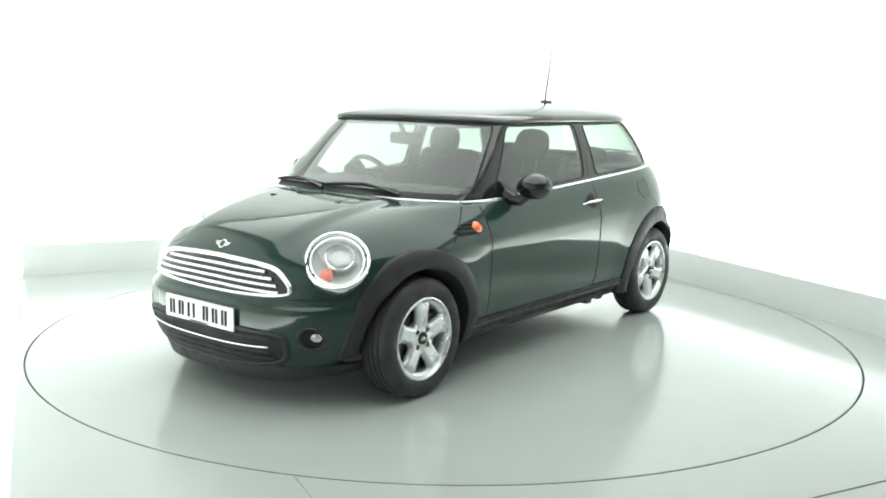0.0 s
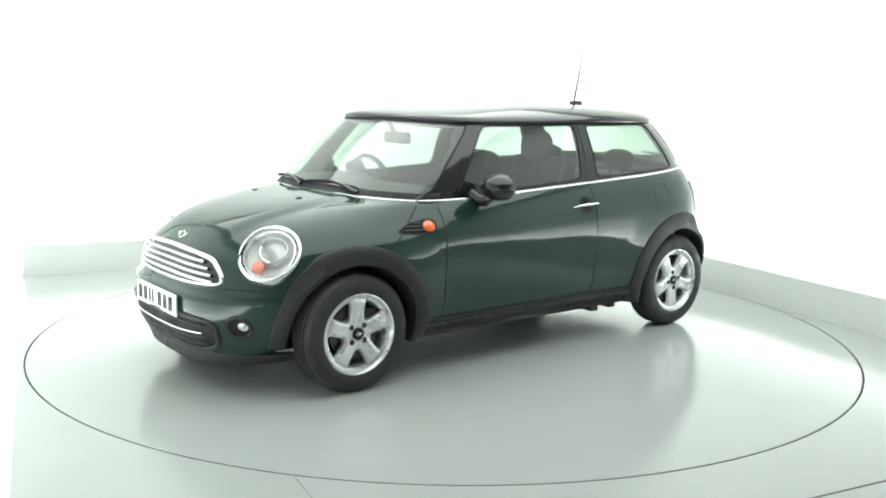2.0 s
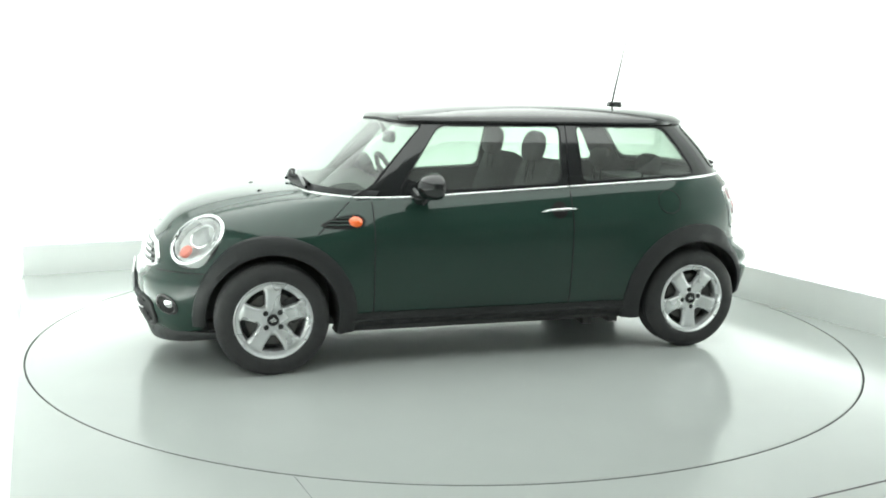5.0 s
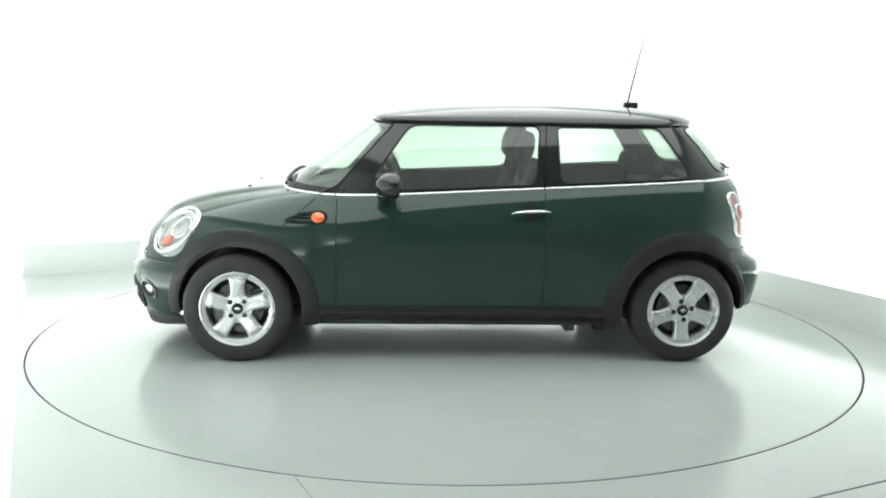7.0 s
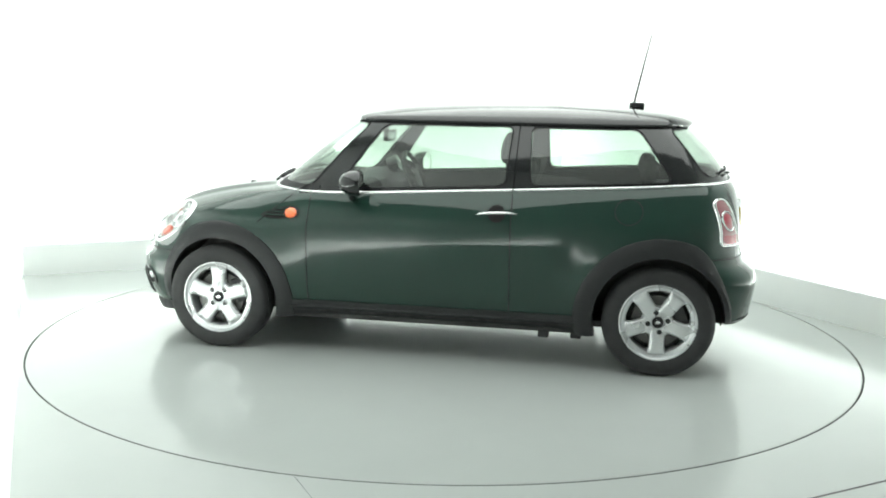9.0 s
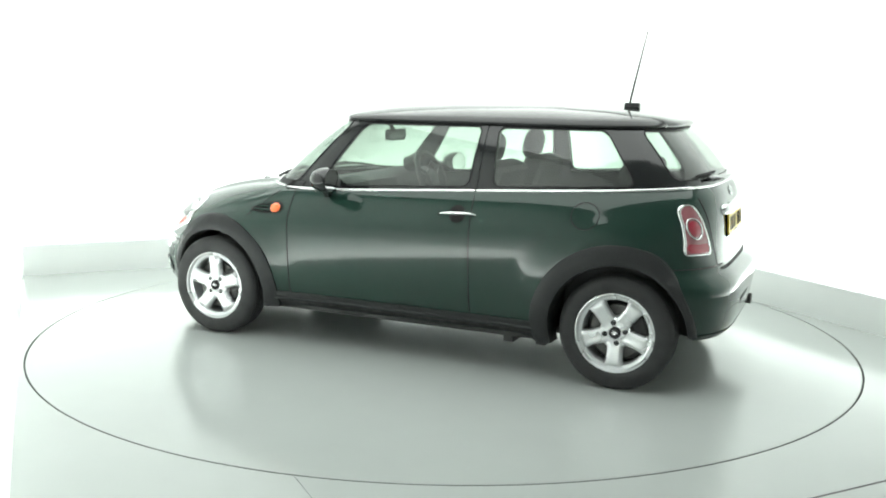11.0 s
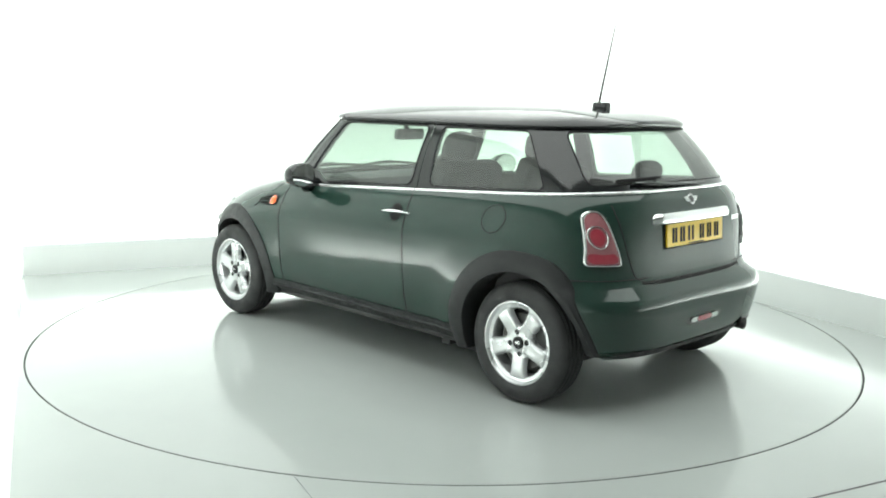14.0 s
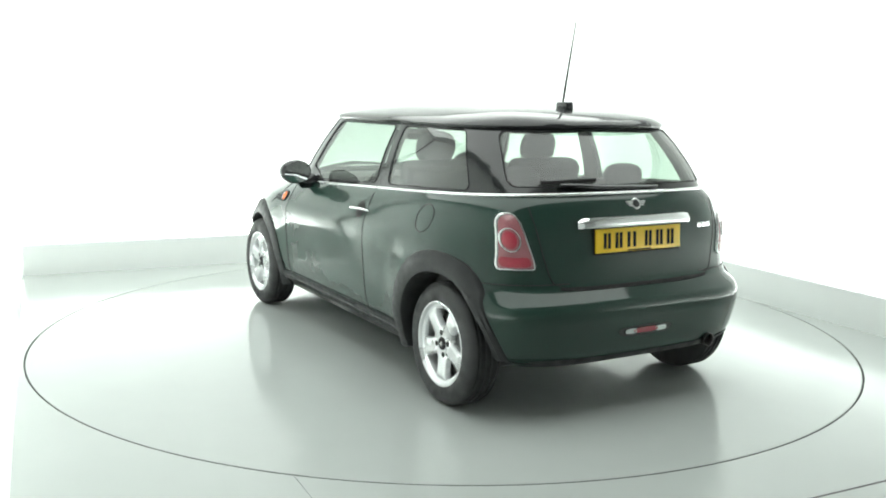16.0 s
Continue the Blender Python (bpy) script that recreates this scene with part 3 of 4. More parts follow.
# ------------------------------------------------------------ arches, sills, floor
def arches(car):
    for side in (1, -1):
        for wx, r0, r1, name in ((WHEEL_F, 0.338, 0.438, "front_arch_trim"), (WHEEL_R, 0.345, 0.452, "rear_arch_trim")):
            rows = []
            n = 64
            for k in range(n + 1):
                a = radians((-8 if wx > 0 else -16) + (204 if wx > 0 else 197) * k / n)
                row = []
                # the band narrows where it runs out into a bumper
                away = math.cos(a) if wx > 0 else -math.cos(a)
                rr = r1 - (0.030 if wx > 0 else 0.066) * smooth(0.35, 0.95, away)
                for r, o in ((r0, -0.10), (r0, -0.012), (r0 + 0.006, 0.012), (r0 + 0.03, 0.018), (r0 + (rr - r0) * 0.7, 0.014), (rr - 0.008, 0.010), (rr, 0.006), (rr + 0.001, -0.014)):
                    x, z = wx + r * math.cos(a), HUB_Z + r * math.sin(a)
                    z = max(z, 0.19)
                    y = side_y(x, z)
                    y += (0.60 if r < rr - 0.03 else 0.25) * max(0.0, 0.815 - y) * (1 - 0.8 * smooth(0.6, 0.95, away))
                    row.append(Vector((x, (y + o) * side, z)))
                rows.append(row)
            part_v(name, *grid(rows), TRIM, car, "black plastic wheel arch trim", 45)
            # inner wheel house
            rim = [(wx + r0 * 1.02 * math.cos(a), HUB_Z + r0 * 1.02 * math.sin(a)) for a in [radians(-9 + 198 * k / 24) for k in range(25)]]
            rows = [[Vector((x, side * (min(0.79, side_y(x, z) - 0.04) if y else 0.50), z)) for x, z in rim] for y in (1, 0)]
            v, f = grid(rows)
            v.append(Vector((wx, side * 0.50, HUB_Z)))
            f += [(len(v) - 1, 25 + k, 26 + k) for k in range(24)]
            part_v("wheel_house", v, f, UNDER, car)
        # sill moulding
        rows = []
        for k in range(41):
            x = 0.83 - 1.69 * k / 40
            row = [Vector((x, side * (side_y(x, zz) + o), zz)) for zz, o in ((0.300, -0.004), (0.297, 0.008), (0.288, 0.011), (0.270, 0.011), (0.262, 0.019), (0.246, 0.019), (0.238, 0.006), (0.205, 0.000), (0.186, -0.012), (0.178, -0.10))]
            rows.append(row)
        part_v("sill_trim", *grid(rows), TRIM, car, "black plastic sill moulding", 45)
    bm = bmesh.new()
    box(bm, -1.05, 1.60, -0.50, 0.50, 0.17, 0.22, 0.01)
    box(bm, -1.60, -1.0, -0.50, 0.50, 0.245, 0.29, 0.01)
    box(bm, -0.85, 0.83, -0.74, 0.74, 0.185, 0.23, 0.01)
    box(bm, -0.9, 0.9, -0.09, 0.05, 0.145, 0.18, 0.01)
    box(bm, -1.58, -1.30, -0.50, 0.20, 0.235, 0.33, 0.03)
    part("underbody", bm, UNDER, car)
    for k, (x, y) in enumerate(((-0.62, 0.62), (-0.80, 0.60))):
        bm = bmesh.new()
        box(bm, x - 0.03, x + 0.03, y - 0.06, y + 0.06, 0.135, 0.20, 0.008)
        part("underbody_bracket", bm, UNDER, car)


# ------------------------------------------------------------ front
def on_nose(y, z, out=0.0):
    x = nose_x(y, z)
    e = 0.004
    ty = Vector((nose_x(y + e, z) - nose_x(y - e, z), 2 * e, 0))
    tz = Vector((nose_x(y, z + e) - nose_x(y, z - e), 0, 2 * e))
    n = ty.cross(tz).normalized()
    n = n if n.x > 0 else -n
    return Vector((x, y, z)) + n * out


def on_tail(y, z, out=0.0):
    x = tail_x(y, z)
    e = 0.004
    ty = Vector((tail_x(y + e, z) - tail_x(y - e, z), 2 * e, 0))
    tz = Vector((tail_x(y, z + e) - tail_x(y, z - e), 0, 2 * e))
    n = ty.cross(tz).normalized()
    n = n if n.x < 0 else -n
    return Vector((x, y, z)) + n * out


def on_side(x, z, out=0.0):
    e = 0.004
    y = side_y(x, z)
    tx = Vector((2 * e, side_y(x + e, z) - side_y(x - e, z), 0))
    tz = Vector((0, side_y(x, z + e) - side_y(x, z - e), 2 * e))
    n = tx.cross(tz).normalized()
    n = n if n.y > 0 else -n
    return Vector((x, y, z)) + n * out


def loop_of(pts, n=10):
    """A closed rounded loop through corner points by a cardinal spline."""
    out = []
    m = len(pts)
    for i in range(m):
        p0, p1, p2, p3 = (np.array(pts[(i + k) % m], float) for k in (-1, 0, 1, 2))
        for k in range(n):
            t = k / n
            out.append(tuple(0.5 * ((2 * p1) + (p2 - p0) * t + (2 * p0 - 5 * p1 + 4 * p2 - p3) * t * t + (3 * p1 - p0 - 3 * p2 + p3) * t ** 3)))
    return out


def patch(loop, f, out, rings=6):
    """A surface patch inside a loop of (u, v), laid on f(u, v, out)."""
    cu, cv = sum(p[0] for p in loop) / len(loop), sum(p[1] for p in loop) / len(loop)
    rows = [[f(cu + (u - cu) * k / rings, cv + (v - cv) * k / rings, out(k / rings) if callable(out) else out) for u, v in loop] for k in range(1, rings + 1)]
    v, q = grid(rows, True)
    v.append(f(cu, cv, out(0) if callable(out) else out))
    q += [(len(v) - 1, (k + 1) % len(loop), k) for k in range(len(loop))]
    return v, q


def ring_on(loop, f, width, height, base=0.0):
    """A raised rim of even width along a loop."""
    n = len(loop)
    area = sum(loop[i][0] * loop[(i + 1) % n][1] - loop[(i + 1) % n][0] * loop[i][1] for i in range(n))
    turn = 1 if area > 0 else -1
    inward = []
    for i in range(n):
        du, dv = loop[(i + 1) % n][0] - loop[i - 1][0], loop[(i + 1) % n][1] - loop[i - 1][1]
        l = math.hypot(du, dv) or 1.0
        inward.append((-dv / l * turn, du / l * turn))
    rows = [[f(u + iu * width * d, v + iv * width * d, o) for (u, v), (iu, iv) in zip(loop, inward)]
            for d, o in ((0.0, base - 0.006), (0.0, base + height * 0.6), (0.25, base + height), (0.75, base + height), (1.0, base + height * 0.6), (1.0, base - 0.006))]
    return grid(rows, True)


def front_end(car):
    # radiator grille: a hexagonal mouth with a chrome rim and slats
    mouth = [(-0.38, 0.664), (-0.2, 0.680), (0.0, 0.685), (0.2, 0.680), (0.38, 0.664), (0.455, 0.628), (0.505, 0.572), (0.475, 0.532), (0.25, 0.519), (0.0, 0.515), (-0.25, 0.519), (-0.475, 0.532), (-0.505, 0.572), (-0.455, 0.628)]
    lp = loop_of(mouth, 8)
    g = part_v("grille", *patch(lp, on_nose, 0.002), GLOSSBLACK, car, "black grille with chrome slats", 60)
    part_v("grille_rim", *ring_on(lp, on_nose, 0.020, 0.016), CHROME, g, "polished chrome grille surround", 50)
    for k in range(4):
        z = 0.549 + 0.0285 * k
        hw = (0.462, 0.445, 0.415, 0.372)[k] - 0.012
        path = [on_nose(-hw + 2 * hw * i / 40, z + 0.006 * (1 - (2 * i / 40 - 1) ** 2), 0.009) for i in range(41)]
        part_v("grille_slat", *sweep(path, 0.0085, 8, flat=1.0), CHROME, g, "chrome slat", 60)
    # number plate on its backing
    for name, x, mat, nz in (("front_plate", 1.940, WHITEPLATE, 0.41),):
        bm = bmesh.new()
        box(bm, x - 0.006, x + 0.004, -0.26, 0.26, nz - 0.0555, nz + 0.0555, 0.003)
        p = part(name, bm, mat, car, "white front number plate with dark characters", 40)
        plate_bars(p, x + 0.0045, 1, nz)
    # lower intake
    lp = loop_of([(-0.46, 0.375), (0.0, 0.385), (0.46, 0.375), (0.515, 0.30), (0.47, 0.222), (0.30, 0.185), (0.0, 0.172), (-0.30, 0.185), (-0.47, 0.222), (-0.515, 0.30)], 8)
    li = part_v("lower_intake", *patch(lp, on_nose, 0.004), SEAL, car, "black lower air intake with mesh", 60)
    part_v("intake_rim", *ring_on(lp, on_nose, 0.022, 0.012), TRIM, li)
    path = [on_nose(-0.43 + 0.86 * i / 40, 0.305 - 0.012 * (1 - (2 * i / 40 - 1) ** 2), 0.012) for i in range(41)]
    part_v("intake_bar", *sweep(path, 0.0055, 8), CHROME, li, "thin chrome intake bar", 60)
    for k, z in enumerate((0.345, 0.275, 0.245, 0.215)):
        path = [on_nose(-0.44 + 0.88 * i / 30, z, 0.006) for i in range(31)]
        part_v("intake_slat", *sweep(path, 0.007, 6), TRIM, li)
    # chin spoiler
    rows = []
    for k in range(61):
        a = radians(-74 + 148 * k / 60)
        u = math.sin(a) / math.sin(radians(74))
        y, e = 0.70 * u, abs(u) ** 6
        x = nose_x(y, 0.19) - 0.02 * e
        rows.append([Vector((x - 0.03, y, 0.205)), Vector((x + 0.004, y, 0.196)), Vector((x + 0.006, y, 0.168 + 0.02 * e)), Vector((x - 0.012, y * 0.985, 0.118 + 0.06 * e)), Vector((x - 0.06, y * 0.96, 0.110 + 0.07 * e))])
    part_v("chin_spoiler", *grid(rows), TRIM, car, "black lower bumper lip", 50)
    # emblem on the bonnet's nose
    emblem(car, on_nose(0, 0.722, 0.002), Vector((0.76, 0, 0.65)), 0.8)
    for y in (0.25, -0.25):
        x = 1.247
        bm = bmesh.new()
        z = bonnet_z(x, y)
        box(bm, x - 0.014, x + 0.012, y - 0.016, y + 0.016, z - 0.010, z + 0.005, 0.004)
        part("washer_jet", bm, GLOSSBLACK, car)
    for side in (1, -1):
        headlamp(car, side)
        # fog lamp in the bumper
        lp = loop_of([(side * (0.598 + 0.047 * math.cos(a)), 0.350 + 0.056 * math.sin(a)) for a in [k * math.pi / 6 for k in range(12)]], 3)
        fl = part_v("fog_lamp", *patch(lp, on_nose, 0.002), INK, car, "round fog lamp in a black recess", 60)
        part_v("fog_rim", *ring_on(lp, on_nose, 0.012, 0.008), GLOSSBLACK, fl)
        lp = loop_of([(side * (0.616 + 0.017 * math.cos(a)), 0.358 + 0.021 * math.sin(a)) for a in [k * math.pi / 6 for k in range(12)]], 3)
        part_v("fog_lens", *patch(lp, on_nose, lambda k: 0.006 + 0.008 * (1 - k * k)), REFLECTOR, fl, "clear fog lamp lens", 60)
        part_v("fog_lens_rim", *ring_on(lp, on_nose, 0.006, 0.010), CHROME, fl)


def plate_bars(p, x, d, z):
    """Plain dark bars where the characters stand."""
    for k, y in enumerate((-0.205, -0.135, -0.075, -0.035, 0.055, 0.125, 0.195)):
        x0, x1 = sorted((x - d * 0.001, x + d * 0.0015))
        for o in ((0.0,) if k in (2, 3) else (-0.0125, 0.0125)):
            bm = bmesh.new()
            box(bm, x0, x1, d * y + o - 0.0085, d * y + o + 0.0085, z - 0.036, z + 0.036, 0.0004)
            part("plate_bar", bm, INK, p)
    bm = bmesh.new()
    x0, x1 = sorted((x - d * 0.001, x + d * 0.0012))
    box(bm, x0, x1, -0.07, 0.07, z - 0.052, z - 0.046)
    part("plate_bar", bm, INK, p)


def emblem(car, at, normal, size):
    """A winged disc as a plain shape."""
    side = Vector((0, 1, 0))
    nz = normal.normalized()
    up = nz.cross(side).normalized()
    up = up if up.z > 0 else -up
    m = Matrix.Translation(at) @ Matrix((side, up, nz)).transposed().to_4x4() @ Matrix.Diagonal((size, size, 1, 1))
    e = part_v("emblem", *lathe([(0.030, -0.004), (0.030, 0.004), (0.026, 0.006), (0.022, 0.005), (0.0, 0.004)], m, 32), CHROME, car, "chrome winged emblem", 50)
    part_v("emblem_disc", *lathe([(0.021, 0.0045), (0.021, 0.0062), (0.0, 0.007)], m, 24), GLOSSBLACK, e)
    for sgn in (1, -1):
        bm = bmesh.new()
        for k, (l, h) in enumerate(((0.066, 0.012), (0.060, 0.002), (0.052, -0.008))):
            box(bm, *sorted((sgn * 0.028, sgn * l)), h - 0.0035, h + 0.0035, -0.001, 0.004, 0.001, m)
        part("emblem_wing", bm, CHROME, e)


def headlamp(car, side):
    m = LAMP if side > 0 else Matrix.Diagonal((1, -1, 1, 1)) @ LAMP
    oval = m @ Matrix.Diagonal((1.03, 1.08, 1, 1))
    h = part_v("headlamp", *lathe([(0.151, -0.10), (0.151, 0.004), (0.148, 0.011), (0.143, 0.015), (0.138, 0.015), (0.133, 0.010), (0.131, -0.004)], oval, 64), CHROME, car, "round headlamp in a chrome ring", 45)
    part_v("lamp_seal", *lathe([(0.133, 0.001), (0.1305, 0.003), (0.127, 0.002)], oval, 64), SEAL, h)
    part_v("lamp_bowl", *lathe([(0.123, 0.006), (0.116, -0.012), (0.098, -0.035), (0.06, -0.050), (0.0, -0.054)], oval, 48), LAMPBOWL, h, "silver lamp reflector", 50)
    part_v("lamp_rim", *lathe([(0.128, 0.003), (0.124, 0.009), (0.116, 0.010), (0.112, 0.003), (0.110, -0.02)], oval, 48), SATIN, h)
    mid = m @ Matrix.Translation((0.006, 0.030, 0))
    part_v("projector_ring", *lathe([(0.074, -0.05), (0.074, -0.010), (0.070, -0.005), (0.064, -0.008), (0.060, -0.03)], mid, 40), CHROME, h)
    part_v("projector", *lathe([(0.061, -0.028), (0.050, -0.024), (0.030, -0.020), (0.0, -0.018)], mid, 32), PROJECTOR, h, "clear projector lens")
    part_v("indicator_bulb", *lathe([(0.036, -0.03), (0.034, -0.012), (0.024, -0.006), (0.0, -0.004)], m @ Matrix.Translation((-0.036, -0.078, 0.004)) @ Matrix.Diagonal((0.85, 1.05, 1, 1)), 24), SALMON, h, "salmon-pink indicator bulb")
    ln = part_v("lamp_glass", *lathe([(0.124, 0.010), (0.108, 0.022), (0.07, 0.034), (0.03, 0.040), (0.0, 0.041)], oval, 48), CLEAR, h, "clear domed lamp glass", 60)
    ln.visible_shadow = False


# ------------------------------------------------------------ tail
def rear_end(car):
    def at_tail(y, z, out):
        return on_tail(y, z, out)
    for side in (1, -1):
        shape = [(0.706, 0.700), (0.704, 0.77), (0.697, 0.84), (0.682, 0.915), (0.647, 0.944), (0.609, 0.925), (0.583, 0.815), (0.560, 0.704), (0.61, 0.692), (0.66, 0.693)]
        lp = loop_of([(side * y, z) for y, z in shape], 7)
        t = part_v("tail_lamp", *patch(lp, at_tail, lambda k: 0.005 + 0.008 * (1 - k ** 4)), PINKLENS, car, "red tail lamp in a chrome frame", 60)
        part_v("tail_lamp_frame", *ring_on(lp, at_tail, 0.011, 0.012), LAMPFRAME, t, "chrome lamp frame", 50)
        lp = loop_of([(side * (0.650 + 0.037 * math.cos(a)), 0.825 + 0.052 * math.sin(a)) for a in [k * math.pi / 6 for k in range(12)]], 3)
        part_v("lamp_ring", *ring_on(lp, at_tail, 0.006, 0.006, 0.013), CHROME, t)
        part_v("round_lens", *patch(lp, at_tail, lambda k: 0.013 + 0.004 * (1 - k * k)), PINKLENS, t, "pale red round lens", 60)
        lp = loop_of([(side * (0.652 + 0.025 * math.cos(a)), 0.825 + 0.038 * math.sin(a)) for a in [k * math.pi / 6 for k in range(12)]], 3)
        part_v("lamp_lens", *patch(lp, at_tail, lambda k: 0.0175 + 0.004 * (1 - k * k)), REDLENS, t, "deep red round lens", 60)
        lp = loop_of([(side * y, z) for y, z in ((0.688, 0.714), (0.688, 0.752), (0.64, 0.750), (0.592, 0.750), (0.582, 0.714), (0.635, 0.708))], 5)
        part_v("lower_lens", *patch(lp, at_tail, lambda k: 0.0135), REDLENS, t, "", 60)
    # chrome grip over the number plate
    rows = []
    for k in range(41):
        u = -1 + 2 * k / 40
        y = 0.345 * u
        e = (1 - abs(u) ** 16)
        rows.append([on_tail(y, 0.872, -0.004), on_tail(y, 0.872, 0.030 * e), on_tail(y, 0.886 + 0.006 * e, 0.038 * e), on_tail(y, 0.90 + 0.018 * e, 0.026 * e), on_tail(y, 0.905 + 0.022 * e, -0.004)])
    part_v("tailgate_grip", *grid(rows), CHROME, car, "chrome tailgate grip bar", 50)
    bm = bmesh.new()
    lean = pose(-1.684, 0, 0.812, 0, 4, 0)
    box(bm, -0.004, 0.006, -0.26, 0.26, -0.0555, 0.0555, 0.003, lean)
    p = part("rear_plate", bm, YELLOWPLATE, car, "yellow rear number plate with dark characters")
    bars = part_v("plate_back", *grid([[lean @ Vector((0.008, y, z)) for y in (-0.27, 0.27)] for z in (-0.065, 0.065)]), SEAL, p)
    for k, y in enumerate((-0.195, -0.125, -0.065, -0.03, 0.055, 0.125, 0.195)):
        for o in ((0.0,) if k in (2, 3) else (-0.0125, 0.0125)):
            bm = bmesh.new()
            box(bm, -0.0058, -0.0035, o - y - 0.0085, o - y + 0.0085, -0.036, 0.036, 0.0004, lean)
            part("plate_bar", bm, INK, p)
    bm = bmesh.new()
    box(bm, -0.0054, -0.0035, -0.07, 0.07, -0.053, -0.047, 0, lean)
    part("plate_bar", bm, INK, p)
    emblem(car, on_tail(0, 0.972, 0.001), Vector((-0.92, 0, 0.38)), 0.9)
    # small bright lettering as plain bars
    for k in range(3):
        bm = bmesh.new()
        y = -0.412 - 0.036 * k
        a = on_tail(y, 0.850, 0.002)
        box(bm, a.x - 0.003, a.x + 0.002, y - 0.013, y + 0.013, 0.840, 0.864, 0.002)
        part("model_bar", bm, CHROME, car, "small bright lettering bar")
    # bumper: rear fog lamp, exhaust, crease
    lp = loop_of([(0.14, 0.412), (0.0, 0.418), (-0.14, 0.412), (-0.165, 0.393), (-0.13, 0.372), (0.0, 0.366), (0.13, 0.372), (0.165, 0.393)], 5)
    fl = part_v("rear_fog_panel", *patch(lp, at_tail, 0.002), GLOSSBLACK, car, "rear fog lamp panel", 60)
    for y0, y1, mat, nm in ((-0.06, 0.06, REDLENS, "rear_fog_lens"), (0.065, 0.12, REFLECTOR, "reversing_lens"), (-0.12, -0.065, REFLECTOR, "reversing_lens")):
        lp = loop_of([(y0, 0.383), (y1, 0.383), (y1, 0.404), (y0, 0.404)], 4)
        part_v(nm, *patch(lp, at_tail, 0.007), mat, fl, "", 60)
    lp = loop_of([(y, z) for y, z in ((0.62, 0.300), (0.0, 0.285), (-0.62, 0.300), (-0.66, 0.272), (-0.35, 0.255), (0.35, 0.255), (0.66, 0.272))], 8)
    part_v("rear_diffuser", *patch(lp, at_tail, 0.004), TRIM, car, "black lower rear valance", 60)
    m = Matrix.Translation((-1.722, -0.43, 0.288)) @ pose(0, 0, 0, 0, -90, 0)
    ex = part_v("exhaust", *lathe([(0.030, -0.25), (0.031, 0.03), (0.034, 0.034), (0.031, 0.036), (0.027, 0.03), (0.026, -0.12), (0.0, -0.12)], m, 32), STEEL, car, "short dull steel exhaust tailpipe", 50)
    # shut lines of the tailgate
    for side in (1, -1):
        pts = [(0.560, 0.970), (0.558, 0.94), (0.550, 0.89), (0.534, 0.80), (0.508, 0.70), (0.485, 0.64), (0.43, 0.612), (0.30, 0.598), (0.0, 0.592)]
        fy = curve(*[(k, p[0]) for k, p in enumerate(pts)])
        fz = curve(*[(k, p[1]) for k, p in enumerate(pts)])
        path = [on_tail(side * fy(8 * i / 50), fz(8 * i / 50), -0.0005) for i in range(51)]
        part_v("shut_line", *sweep(path, 0.0032, 6), SEAL, car)
    # flat black strip stands for the shaded recess between tailgate and bumper
    lp = loop_of([(0.43, 0.612), (0.22, 0.609), (0.0, 0.608), (-0.22, 0.609), (-0.43, 0.612), (-0.40, 0.600), (-0.2, 0.596), (0.0, 0.595), (0.2, 0.596), (0.40, 0.600)], 6)
    part_v("gap_shade_strip", *patch(lp, at_tail, 0.0025), SEAL, car, "black strip below the tailgate", 60)
    path = [on_tail(-0.45 + 0.90 * i / 50, 0.594 + 0.012 * abs(2 * i / 50 - 1) ** 4, -0.002) for i in range(51)]
    part_v("shut_line", *sweep(path, 0.0065, 6), SEAL, car)
    # rear wiper
    base = on_tail(0.0, 0.985, 0.012)
    path = [gp(3 + 0.0 + d, v, 0.022) for d, v in ((0.02, 0.02), (-0.04, 0.05), (-0.12, 0.075), (-0.22, 0.085))]
    w = part_v("rear_wiper", *sweep(path, 0.011, 8, flat=0.7), GLOSSBLACK, car, "black rear window wiper", 60)
    path = [gp(3 - 0.05 - 0.27 * k / 16, 0.155 - 0.02 * k / 16, 0.012) for k in range(17)]
    part_v("wiper_blade", *sweep(path, 0.008, 6), SEAL, w)


